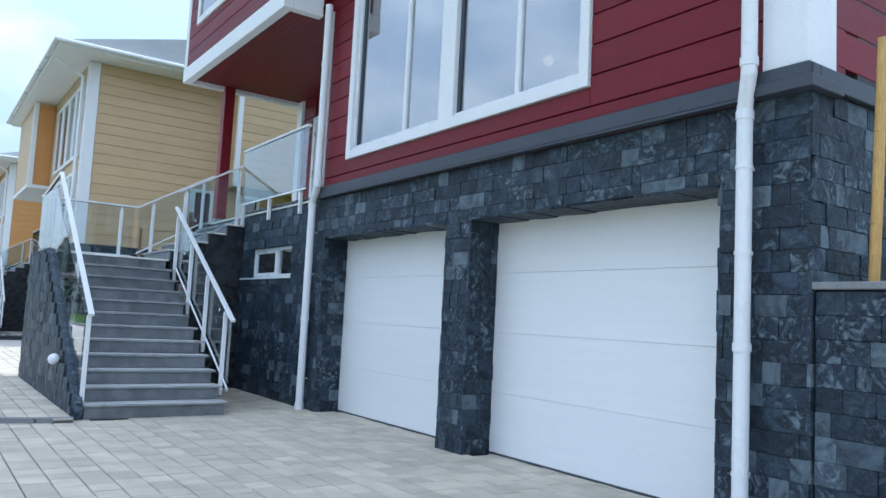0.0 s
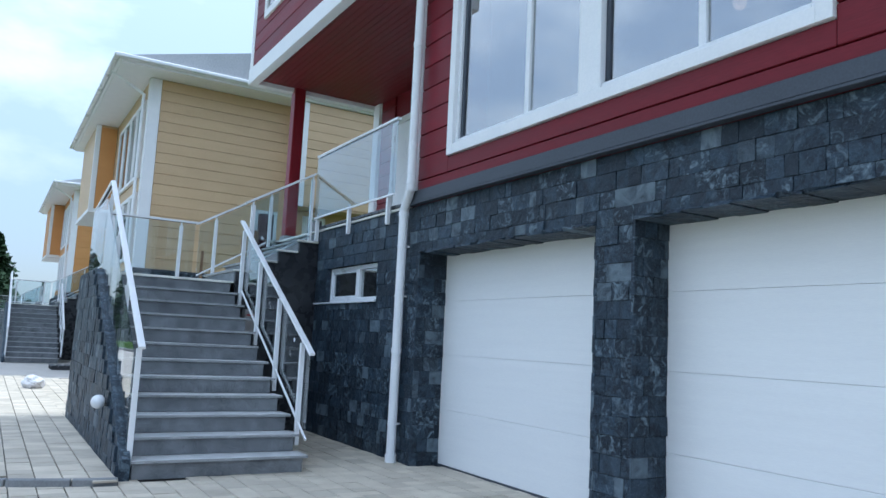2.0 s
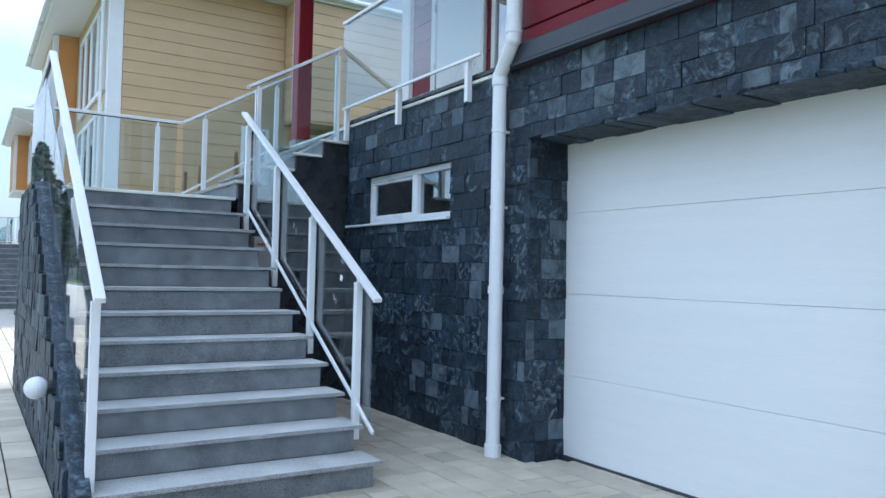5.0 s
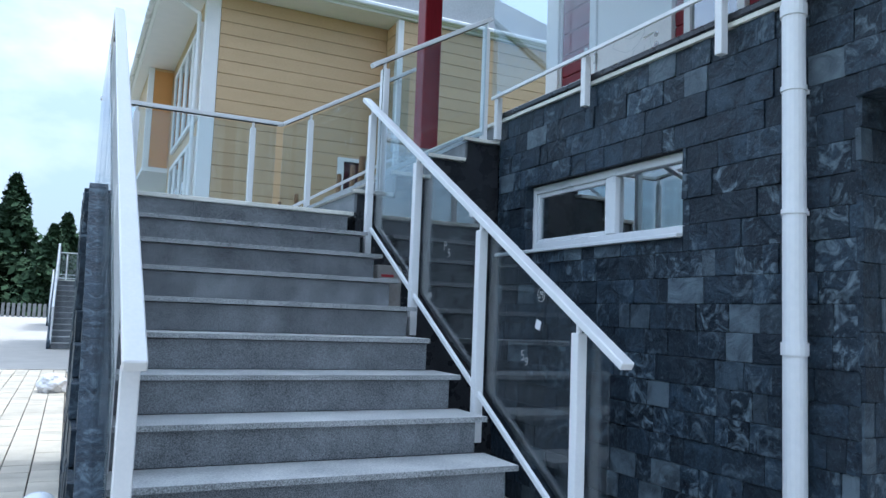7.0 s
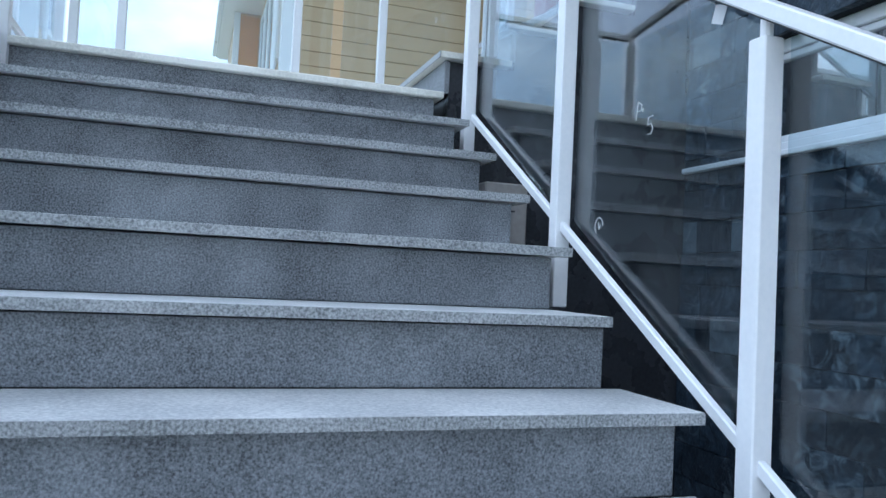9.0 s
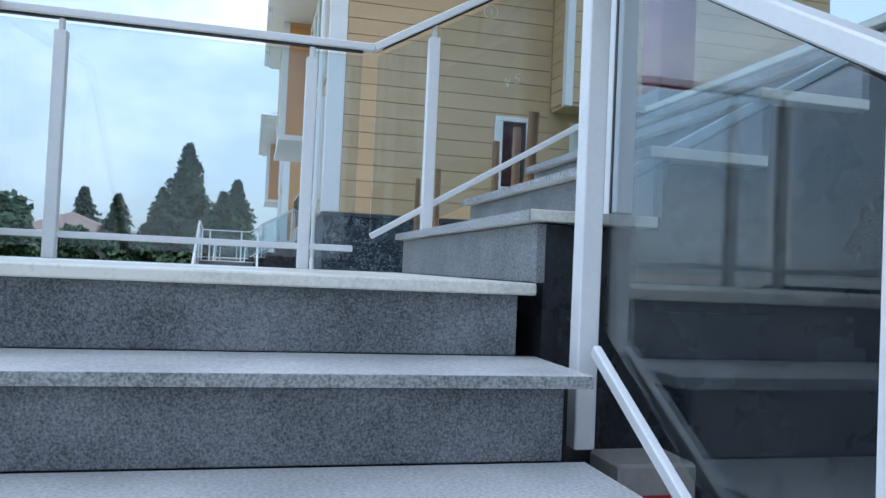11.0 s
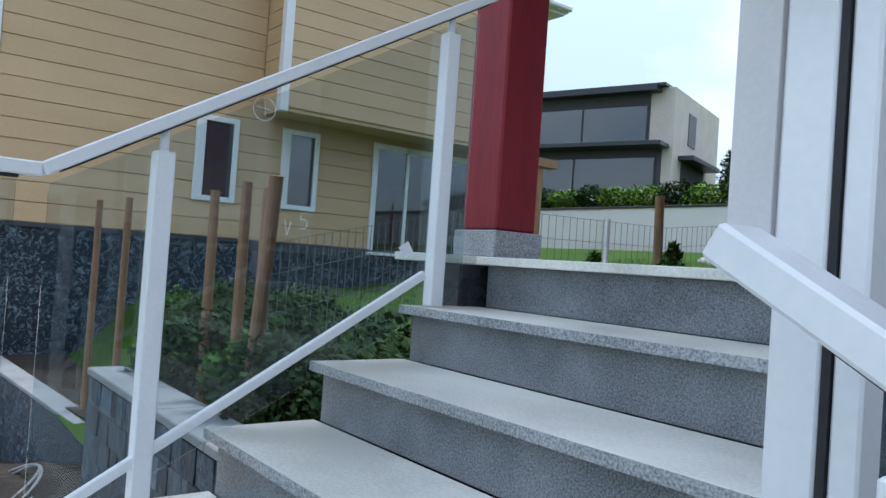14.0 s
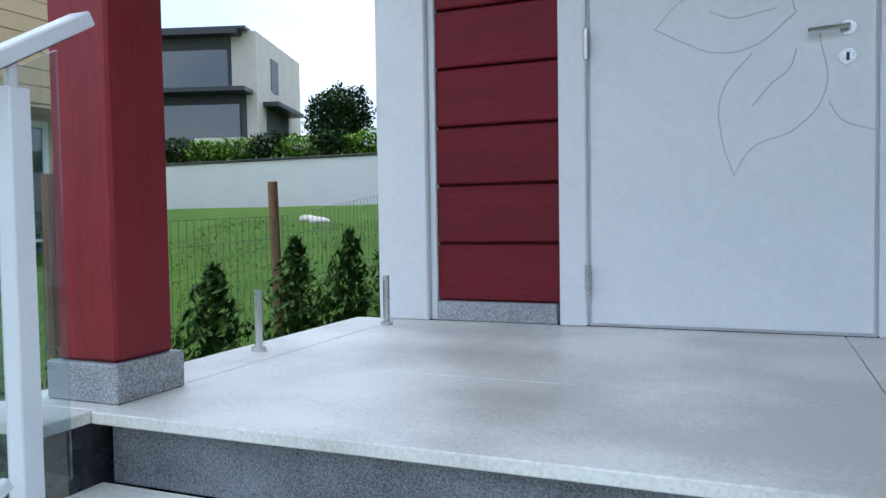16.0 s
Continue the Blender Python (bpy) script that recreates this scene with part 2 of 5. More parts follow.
BLADE = material("grass_blade", (0.028, 0.07, 0.006), (0.06, 0.12, 0.011), 0.8, spec=0.1, scale=1, fine=9, bump=0, vary=0.2, island=True)
LEAF_DARK = material("conifer_leaf", (0.01, 0.027, 0.01), (0.035, 0.066, 0.018), 0.8, spec=0.12, scale=2, fine=9, bump=0, vary=0.4, island=True)
LEAF_MID = material("juniper_leaf", (0.022, 0.06, 0.012), (0.07, 0.13, 0.025), 0.8, spec=0.12, scale=3, fine=12, bump=0, vary=0.4, island=True)
LEAF_LIGHT = material("hedge_leaf", (0.07, 0.15, 0.015), (0.18, 0.3, 0.035), 0.7, spec=0.15, scale=2, fine=9, bump=0, vary=0.4, island=True)
BARK = material("bark", (0.05, 0.035, 0.025), (0.12, 0.085, 0.06), 0.9, scale=6, fine=30, bump=0.5)
POLE_WOOD = material("pole_wood", (0.17, 0.09, 0.045), (0.32, 0.19, 0.1), 0.75, scale=3, stretch=(5, 5, 0.5), fine=26, bump=0.25)
BAMBOO = material("bamboo", (0.4, 0.22, 0.06), (0.62, 0.4, 0.13), 0.5, scale=3, stretch=(4, 4, 0.5), fine=26, bump=0.1)
STEEL = material("steel", (0.5, 0.5, 0.5), (0.65, 0.65, 0.65), 0.25, metal=1.0, scale=9, fine=80, bump=0.01)
WIRE = material("fence_wire", (0.16, 0.18, 0.17), (0.28, 0.3, 0.29), 0.5, metal=0.6, scale=9, bump=0)
BLACK_RUBBER = material("black_rubber", (0.01, 0.01, 0.012), (0.025, 0.025, 0.028), 0.6, scale=9, bump=0.05)
DARK_FRAME = material("dark_frame", (0.02, 0.022, 0.026), (0.04, 0.042, 0.05), 0.4, scale=4, bump=0.02)
# Interior surfaces with the dimness of unlit rooms put into the colour.
ROOM_SHADE = material("room_shade", (0.05, 0.05, 0.055), (0.09, 0.09, 0.095), 0.9, scale=2, bump=0.05)
CURTAIN = material("curtain", (0.3, 0.33, 0.36), (0.42, 0.45, 0.48), 0.9, scale=3, stretch=(6, 6, 0.3), fine=30, bump=0.2)
RED_BLIND = material("red_blind", (0.16, 0.02, 0.03), (0.24, 0.03, 0.045), 0.6, scale=3, stretch=(1, 1, 12), fine=20, bump=0.05)
SAND_STONE = material("pale_stone", (0.46, 0.42, 0.36), (0.6, 0.55, 0.48), 0.8, scale=1.2, fine=20, bump=0.1)
ROOF = material("roof_metal", (0.34, 0.35, 0.37), (0.48, 0.49, 0.5), 0.5, scale=1, fine=20, bump=0.03)
ROOF_TILE = material("roof_tile", (0.13, 0.09, 0.08), (0.22, 0.16, 0.14), 0.8, scale=3, fine=20, bump=0.2)
BRICK_RED = material("brick_red", (0.18, 0.085, 0.055), (0.31, 0.17, 0.12), 0.85, scale=6, fine=60, bump=0.3, vary=0.2)
CARD = material("cardboard", (0.32, 0.3, 0.28), (0.42, 0.4, 0.38), 0.8, scale=4, fine=40, bump=0.05)
PLASTIC_RED = material("plastic_red", (0.4, 0.02, 0.03), (0.5, 0.04, 0.05), 0.4, scale=4, bump=0.02)
SACK = material("white_sack", (0.55, 0.55, 0.57), (0.72, 0.72, 0.74), 0.7, scale=8, fine=40, bump=0.4)
CHALK = material("chalk_mark", (0.7, 0.72, 0.72), (0.8, 0.8, 0.8), 0.8, scale=8, bump=0)
PAPER = material("paper_tag", (0.72, 0.72, 0.76), (0.8, 0.8, 0.84), 0.7, scale=8, bump=0)
# Grey for the door beads: shade of the carved cuts put into colour.
DOOR_LINE_SHADE = material("door_groove_shade", (0.45, 0.47, 0.5), (0.55, 0.57, 0.6), 0.5, scale=8, bump=0)
RAIL_GLASS = glass("rail_glass", (0.86, 0.91, 0.93), 0.042, haze=0.006)
WINDOW_GLASS = glass("window_glass", (0.6, 0.66, 0.68), 0.42)
FAR_GLASS = glass("far_glass", (0.6, 0.66, 0.68), 0.12)
# Distant foliage: haze put into the leaf colour, paler than the near conifers.
LEAF_HAZED = material("hazed_leaf", (0.02, 0.042, 0.022), (0.06, 0.095, 0.05), 0.9, spec=0.1, scale=2, fine=9, bump=0, vary=0.35, island=True)
WARM_GLOW = bpy.data.materials.new("warm_globe")
WARM_GLOW.use_nodes = True
glow = WARM_GLOW.node_tree.nodes["Principled BSDF"]
glow.inputs["Base Color"].default_value, glow.inputs["Emission Color"].default_value = (0.8, 0.7, 0.6, 1), (1.0, 0.55, 0.32, 1)
glow.inputs["Emission Strength"].default_value = 0.6
EDGE_GLASS = material("glass_edge", (0.5, 0.62, 0.58), (0.62, 0.72, 0.68), 0.3, scale=4, bump=0)


# ---- building helpers ----
def box(bm, x0, x1, y0, y1, z0, z1, bevel=0.0):
    vs = bmesh.ops.create_cube(bm, size=1.0)["verts"]
    bmesh.ops.scale(bm, vec=(abs(x1 - x0), abs(y1 - y0), abs(z1 - z0)), verts=vs)
    bmesh.ops.translate(bm, vec=((x0 + x1) / 2, (y0 + y1) / 2, (z0 + z1) / 2), verts=vs)
    if bevel:
        es = list({e for v in vs for e in v.link_edges})
        bmesh.ops.bevel(bm, geom=es, offset=bevel, segments=1, profile=0.5, affect="EDGES")
    return bm


def boxed(*dims, bevel=0.0):
    return box(bmesh.new(), *dims, bevel=bevel)


def tube(bm, a, b, r, r2=None, sides=10):
    a, b = Vector(a), Vector(b)
    d = b - a
    m = Matrix.Translation((a + b) / 2) @ d.to_track_quat("Z", "Y").to_matrix().to_4x4()
    bmesh.ops.create_cone(bm, cap_ends=True, segments=sides, radius1=r, radius2=r if r2 is None else r2, depth=d.length, matrix=m)
    return bm


def bar(bm, a, b, w, h, bevel=0.0):
    """A bar of width w (level) and height h from a to b."""
    a, b = Vector(a), Vector(b)
    d = (b - a)
    ahead = d.normalized()
    side = Vector((0, 0, 1)).cross(ahead)
    side = side.normalized() if side.length > 1e-4 else Vector((1, 0, 0))
    up = ahead.cross(side)
    m = Matrix((side, ahead, up)).transposed().to_4x4()
    m.translation = (a + b) / 2
    vs = bmesh.ops.create_cube(bm, size=1.0)["verts"]
    bmesh.ops.scale(bm, vec=(w, d.length, h), verts=vs)
    if bevel:
        es = list({e for v in vs for e in v.link_edges})
        vs = list({v for f in bmesh.ops.bevel(bm, geom=es, offset=bevel, segments=1, profile=0.5, affect="EDGES")["faces"] for v in f.verts} | {v for v in vs if v.is_valid})
    bmesh.ops.transform(bm, matrix=m, verts=vs)
    return bm


def prism(bm, outline, axis, a0, a1):
    """Extrudes an outline of (u, v) along an axis: for x, u is y and v is z; for y, u is x; for z, u is x and v is y."""
    def at(u, v, a):
        return {"x": (a, u, v), "y": (u, a, v), "z": (u, v, a)}[axis]
    lo = [bm.verts.new(at(u, v, a0)) for u, v in outline]
    hi = [bm.verts.new(at(u, v, a1)) for u, v in outline]
    n = len(outline)
    bm.faces.new(lo)
    bm.faces.new(hi[::-1])
    for i in range(n):
        bm.faces.new((lo[i], hi[i], hi[(i + 1) % n], lo[(i + 1) % n]))
    bmesh.ops.recalc_face_normals(bm, faces=bm.faces[:])
    return bm


def mesh_of(name, bm, mat):
    me = bpy.data.meshes.new(name)
    bm.to_mesh(me)
    bm.free()
    me.materials.append(mat)
    return me


def part(name, bm, mat, parent, label=""):
    ob = new(name, mesh_of(name, bm, mat))
    ob.parent = parent
    if label:
        ob["label"] = label
    return ob


def setting(name, bm, mat, label, category):
    return tagged(new(name, mesh_of(name, bm, mat)), label, category, kind="structure")


def thing(name, label, category, group="", at=(0, 0, 0)):
    ob = new(name)
    ob.location = at
    ob.empty_display_size = 0.1
    return tagged(ob, label, category, group)


def piece(name, me, parent, m):
    ob = new(name, me)
    ob.parent = parent
    ob.matrix_basis = m
    return ob


# ---- numbers of the place ----
RISE, GO = 0.18, 0.304
FIRST = -8.933           # nose of the lowest tread
Y_R, Y_L = -1.25, -3.0   # ends of the treads of the lower flight
LAND_Z = 12 * RISE
PORCH_Z = 17 * RISE
X_LAND, X_FAR = FIRST - 11 * GO, -13.95
F2_R, F2_L = -12.27, -14.04
F2_Y, F2_GO = -1.294, 0.315
X_HOUSE_R, X_HOUSE_L = -1.85, -9.3
Y_DOOR = 1.697
DOOR_Y = 0.38

# ---- ground, drive and lawn ----
setting("ground", boxed(-400, 300, -400, 400, -0.6, -0.04), GRASS, "wide green and earthy ground around the houses", "ground")
setting("road", boxed(-200, 40, -9.4, 4.0, -0.039, -0.012), CONCRETE, "pale beige concrete drive along the row of houses", "drive")
setting("pavement", boxed(-24, 6, -9.3, 0.9, -0.0119, -0.008), JOINT, "sandy bed between the beige block pavers of the drive", "pavement")
kerb = tagged(new("kerb"), "grey concrete kerb between drive and grass strip", "kerb", kind="structure")
for i in range(60):
    part("kerb_stone", boxed(-90 + i * 1.5, -88.51 + i * 1.5, -9.62, -9.42, -0.04, 0.13, bevel=0.015), KERB, kerb)
setting("grass_strip", boxed(-200, -14, -40, -9.63, -0.039, 0.05), GRASS, "green grass strip behind the kerb", "lawn")


def lawn_height(x, y):
    t = min(1.0, max(0.0, (y - 3.0) / 15.0))
    b = min(1.0, max(0.0, (y + 0.1) / 2.4))
    w = min(1.0, max(0.0, (-17.9 - x) / 0.5))
    c = min(1.0, max(0.0, (y - 0.9) / 1.6))
    front = (1 - w) * (1.75 + 0.45 * b * b * (3 - 2 * b)) + w * (1.02 + 1.18 * c * c * (3 - 2 * c))
    return front + 1.7 * t * t * (3 - 2 * t) + 0.06 * noise.noise(Vector((x * 0.4, y * 0.4, 0.0)))


lawn = bmesh.new()
xs = [-70 + i * 0.8 for i in range(71)] + [-13.9]
ys = [0.05 + j * 0.375 for j in range(10)] + [3.8 + j * 0.75 for j in range(56)]
grid = [[lawn.verts.new((x, y, lawn_height(x, y))) for y in ys] for x in xs]
for i in range(len(xs) - 1):
    for j in range(len(ys) - 1):
        lawn.faces.new((grid[i][j], grid[i + 1][j], grid[i + 1][j + 1], grid[i][j + 1]))
setting("lawn", lawn, GRASS, "sloping green lawn behind the houses", "lawn")

# ---- own house: shell ----
shell = boxed(X_HOUSE_L + 0.02, X_HOUSE_R, 0.62, 10.0, 0.0, 9.3)
wall_core = setting("wall_inner", shell, ROOM_SHADE, "plain inner shell of the red house", "wall")


def wall_with_holes(bm, x0, x1, z0, z1, y0, y1, holes):
    """A wall along x with rectangular holes (x0, x1, z0, z1) that go through it."""
    cx = sorted({x0, x1, *[h[0] for h in holes], *[h[1] for h in holes]})
    cz = sorted({z0, z1, *[h[2] for h in holes], *[h[3] for h in holes]})
    for a, b in zip(cx, cx[1:]):
        for c, d in zip(cz, cz[1:]):
            mx, mz = (a + b) / 2, (c + d) / 2
            if not any(h[0] < mx < h[1] and h[2] < mz < h[3] for h in holes):
                box(bm, a, b, y0, y1, c, d)
    bmesh.ops.remove_doubles(bm, verts=bm.verts[:], dist=0.001)
    return bm


GL, GM0, GM1, GR = -9.03, -5.99, -5.56, -2.53   # garage openings
GH = 2.475
WIN_X0, WIN_X1, WIN_Z0, WIN_Z1 = -8.38, -3.94, 3.585, 6.5
SW = (-11.86, -10.14, 1.93, 2.43)
wall_front = setting("wall_front", wall_with_holes(bmesh.new(), -12.28, X_HOUSE_R, 0.0, 3.04, 0.03, 0.46,
                     [(GL, GM0, -1, GH), (GM1, GR, -1, GH), SW]), MORTAR,
                     "basement wall clad in dark split slate, with two garage openings", "wall")
wall_upper = setting("wall_upper", wall_with_holes(bmesh.new(), X_HOUSE_L, X_HOUSE_R, 3.04, 9.3, 0.02, 0.45,
                     [(WIN_X0, WIN_X1, WIN_Z0, WIN_Z1)]), RED, "upper wall with wide dark-red stained boards", "wall")
wall_side = setting("wall_east", boxed(X_HOUSE_R - 0.4, X_HOUSE_R - 0.03, 0.47, 10, 0, 9.3), MORTAR, "side wall, slate below and red boards above", "wall")

# flashing band between slate and boards
trim = setting("trim", boxed(X_HOUSE_L - 0.0, X_HOUSE_R + 0.06, -0.07, 0.018, 3.06, 3.2, bevel=0.008), FLASHING, "dark grey flashing band above the slate", "trim")
part("drip_edge", boxed(X_HOUSE_L, X_HOUSE_R + 0.07, -0.085, -0.0, 3.035, 3.058, bevel=0.004), FLASHING, trim)
part("side_band", boxed(X_HOUSE_R + 0.002, X_HOUSE_R + 0.06, 0.02, 6.0, 3.06, 3.2, bevel=0.006), FLASHING, trim)
cap = boxed(X_HOUSE_R - 0.36, X_HOUSE_R + 0.075, -0.115, 0.3, 3.03, 3.115, bevel=0.006)
box(cap, X_HOUSE_R - 0.34, X_HOUSE_R + 0.045, -0.09, 0.28, 3.114, 3.21, bevel=0.006)
part("post_cap", cap, FLASHING, trim)

# white corner boards
corner_board = setting("corner_board", boxed(-2.17, -1.83, -0.06, 0.3, 3.212, 9.2, bevel=0.01), WHITE, "broad white corner post above the slate", "trim")
setting("corner_board", boxed(X_HOUSE_L - 0.02, X_HOUSE_L + 0.16, -0.03, 0.4, 3.205, 5.86, bevel=0.008), WHITE, "white corner board beside the porch", "trim")

# ---- garage doors ----
for n_door, (a, b) in enumerate(((GL, GM0), (GM1, GR))):
    door = thing("garage_door", "closed white sectional garage door with four panels", "garage door", "garage doors", at=((a + b) / 2, DOOR_Y, 0))
    w = (b - a) / 2
    hs = 2.52 / 4
    for k in range(4):
        part("panel", boxed(-w, w, -0.0, 0.04, 0.02 + k * hs + (0.001 if k else 0), 0.02 + (k + 1) * hs - 0.001, bevel=0.0025), DOOR_WHITE, door)
    part("seal", boxed(-w, w, -0.006, 0.05, -0.008, 0.03, bevel=0.004), FLASHING, door, "grey rubber bottom seal")
    part("backing", boxed(-w, w, 0.041, 0.07, 0.0, 2.5), DOOR_WHITE, door)
    if n_door == 0:
        plate = part("maker_plate", boxed(w - 0.2, w - 0.06, -0.006, -0.001, 0.33, 0.39, bevel=0.001), DARK_FRAME, door, "small dark maker's plate")
        part("plate_bar", boxed(w - 0.17, w - 0.1, -0.009, -0.0065, 0.35, 0.37), CHALK, plate)
    else:
        part("latch", boxed(w - 0.1, w - 0.03, -0.02, -0.001, 0.27, 0.31, bevel=0.004), DARK_FRAME, door, "small dark latch")

# ---- big window over the garages ----
window = tagged(new("window_1"), "tall white-framed four-pane window that mirrors sky and clouds", "window", kind="structure")


def framed(parent, x0, x1, z0, z1, y0, y1, w, mat, name="window_frame", label=""):
    bm = bmesh.new()
    box(bm, x0, x0 + w, y0, y1, z0, z1, bevel=0.004)
    box(bm, x1 - w, x1, y0, y1, z0, z1, bevel=0.004)
    box(bm, x0 + w, x1 - w, y0, y1, z0, z0 + w, bevel=0.004)
    box(bm, x0 + w, x1 - w, y0, y1, z1 - w, z1, bevel=0.004)
    return part(name, bm, mat, parent, label)


framed(window, WIN_X0 - 0.07, WIN_X1 + 0.07, WIN_Z0 - 0.07, WIN_Z1 + 0.07, -0.045, 0.06, 0.115, WHITE, "casing", "flat white casing")
framed(window, WIN_X0 + 0.046, WIN_X1 - 0.046, WIN_Z0 + 0.046, WIN_Z1 - 0.046, 0.0, 0.08, 0.05, PVC)
part("mullion", boxed(-6.24, -5.96, -0.03, 0.09, WIN_Z0 + 0.048, WIN_Z1 - 0.048, bevel=0.006), WHITE, window)
for a, b, m in ((WIN_X0 + 0.098, -6.242, -7.06), (-5.958, WIN_X1 - 0.098, -4.92)):
    part("divider", boxed(m - 0.035, m + 0.035, 0.02, 0.085, WIN_Z0 + 0.1, WIN_Z1 - 0.1, bevel=0.005), PVC, window)
    for c, d in ((a, m - 0.036), (m + 0.036, b)):
        pane = part("pane", boxed(c, d, 0.05, 0.056, WIN_Z0 + 0.098, WIN_Z1 - 0.098), WINDOW_GLASS, window)
        pane.visible_shadow = False
    part("jamb_seal", boxed(a, a + 0.05, 0.03, 0.075, WIN_Z0 + 0.1, WIN_Z1 - 0.1, bevel=0.004), FLASHING, window)
room = bmesh.new()
box(room, WIN_X0 - 0.2, WIN_X1 + 0.2, 0.56, 0.6, 3.4, 6.6)
setting("wall_room", room, CURTAIN, "pale wall seen through the window", "wall")

room_lamp = thing("wall_lamp", "small warm round lamp glowing behind the tall window", "lamp", at=(-4.9, 0.56, 4.12))
globe = bmesh.new()
bmesh.ops.create_uvsphere(globe, u_segments=16, v_segments=10, radius=0.055, matrix=Matrix.Translation((0, -0.14, 0)))
part("globe", globe, WARM_GLOW, room_lamp, "warm glowing globe")
part("bracket", tube(bmesh.new(), (0, 0.0, 0), (0, -0.09, 0), 0.02, sides=10), STEEL, room_lamp)

# ---- small basement window ----
window2 = tagged(new("window_2"), "low white plastic basement window with two panes", "window", kind="structure")
framed(window2, SW[0], SW[1], SW[2], SW[3], 0.07, 0.14, 0.055, PVC)
mid = -10.88
part("mullion", boxed(mid - 0.05, mid + 0.05, 0.065, 0.14, SW[2] + 0.056, SW[3] - 0.056, bevel=0.005), PVC, window2)
framed(window2, SW[0] + 0.057, mid - 0.052, SW[2] + 0.057, SW[3] - 0.057, 0.085, 0.135, 0.03, PVC, "sash")
for a, b in ((SW[0] + 0.06, mid - 0.05), (mid + 0.05, SW[1] - 0.055)):
    pane = part("pane", boxed(a, b, 0.105, 0.111, SW[2] + 0.056, SW[3] - 0.056), WINDOW_GLASS, window2)
    pane.visible_shadow = False
part("window_sill", boxed(SW[0] - 0.4, SW[1] - 0.01, -0.03, 0.068, SW[2] - 0.028, SW[2] - 0.002, bevel=0.005), PVC, window2, "thin white sill")
setting("wall_basement_room", boxed(SW[0] - 0.1, SW[1] + 0.1, 0.47, 0.5, SW[2] - 0.1, SW[3] + 0.1), ROOM_SHADE, "plate darkened as an unlit room behind the basement window", "wall")

# ---- down pipes ----
def down_pipe(x, y, bottom, bend, top_x, top_y, top, label):
    p = thing("down_pipe", label, "down pipe", "down pipes", at=(x, y, 0))
    r = 0.055
    bm = bmesh.new()
    tube(bm, (0, 0, bottom), (0, 0, bend), r, sides=18)
    tube(bm, (0, 0, bend - 0.01), (top_x, top_y, bend + 0.22), r, sides=18)
    tube(bm, (top_x, top_y, bend + 0.21), (top_x, top_y, top), r, sides=18)
    for c in ((0, 0, bend - 0.005), (top_x, top_y, bend + 0.215)):
        bmesh.ops.create_uvsphere(bm, u_segments=18, v_segments=10, radius=r * 1.02, matrix=Matrix.Translation(c))
    part("pipe", bm, PVC, p)
    for z in (bend - 0.06, 1.3):
        b2 = tube(bmesh.new(), (0, 0, z - 0.03), (0, 0, z + 0.03), r + 0.008, sides=18)
        part("socket", b2, PVC, p)
    for z in (0.45, 1.95, 2.55):
        b3 = tube(bmesh.new(), (0, 0, z - 0.012), (0, 0, z + 0.012), r + 0.006, sides=18)
        box(b3, -0.012, 0.012, 0.04, -y + 0.01, z - 0.01, z + 0.01)
        part("clip", b3, PVC, p)
    part("foot", tube(bmesh.new(), (0, 0, 0.0), (0, 0, 0.1), r + 0.012, sides=18), PVC, p)
    for z in (bend + 0.3, bend + 2.0):
        b4 = tube(bmesh.new(), (top_x, top_y, z - 0.03), (top_x, top_y, z + 0.03), r + 0.008, sides=18)
        part("collar", b4, PVC, p)
    return p


down_pipe(-9.3, -0.09, 0.05, 3.0, 0.22, -0.04, 5.9, "white plastic down pipe with an offset bend beside the garage")
down_pipe(-2.27, -0.1, 0.02, 2.98, 0.06, -0.05, 9.2, "white plastic down pipe at the slate corner of the house")

# ---- projecting upper storey over the porch ----
BOX_Z, BOX_Y = 5.86, -0.72
BX0, BX1 = -14.25, -9.3
bay = setting("wall_bay", boxed(BX0 + 0.02, BX1 - 0.02, BOX_Y + 0.02, 8.0, BOX_Z + 0.1, 9.3), RED, "projecting upper storey with dark-red boards", "wall")
part("fascia", boxed(BX0 - 0.02, BX1 + 0.02, BOX_Y - 0.03, BOX_Y + 0.12, BOX_Z - 0.08, BOX_Z + 0.2, bevel=0.008), WHITE, bay, "white fascia board")
part("fascia_side", boxed(BX0 - 0.03, BX0 + 0.12, BOX_Y + 0.125, 3.0, BOX_Z - 0.08, BOX_Z + 0.2, bevel=0.008), WHITE, bay)
part("fascia_end", boxed(BX1 - 0.12, BX1 + 0.03, BOX_Y + 0.125, -0.13, BOX_Z - 0.08, BOX_Z + 0.2, bevel=0.008), WHITE, bay)
part("corner_board", boxed(BX0 - 0.02, BX0 + 0.14, BOX_Y - 0.02, BOX_Y + 0.14, BOX_Z + 0.205, 9.25, bevel=0.006), WHITE, bay)
part("corner_board", boxed(BX1 - 0.16, BX1 + 0.02, BOX_Y - 0.02, BOX_Y + 0.12, BOX_Z + 0.205, 9.25, bevel=0.006), WHITE, bay)
soffit = bmesh.new()
k = BOX_Y + 0.13
while k < 2.0:
    box(soffit, BX0 + 0.125, BX1 - 0.125, k, min(k + 0.092, 2.0), BOX_Z + 0.0, BOX_Z + 0.03)
    k += 0.1
box(soffit, BX0 + 0.125, BX1 - 0.125, BOX_Y + 0.13, 2.0, BOX_Z + 0.032, BOX_Z + 0.09)
setting("ceiling", soffit, RED_DARK, "dark-red boarded soffit over the porch", "ceiling")
window3 = tagged(new("window_3"), "white-framed window in the projecting storey", "window", kind="structure")
framed(window3, -13.55, -10.7, 6.75, 8.6, BOX_Y - 0.05, BOX_Y + 0.04, 0.13, WHITE, "casing")
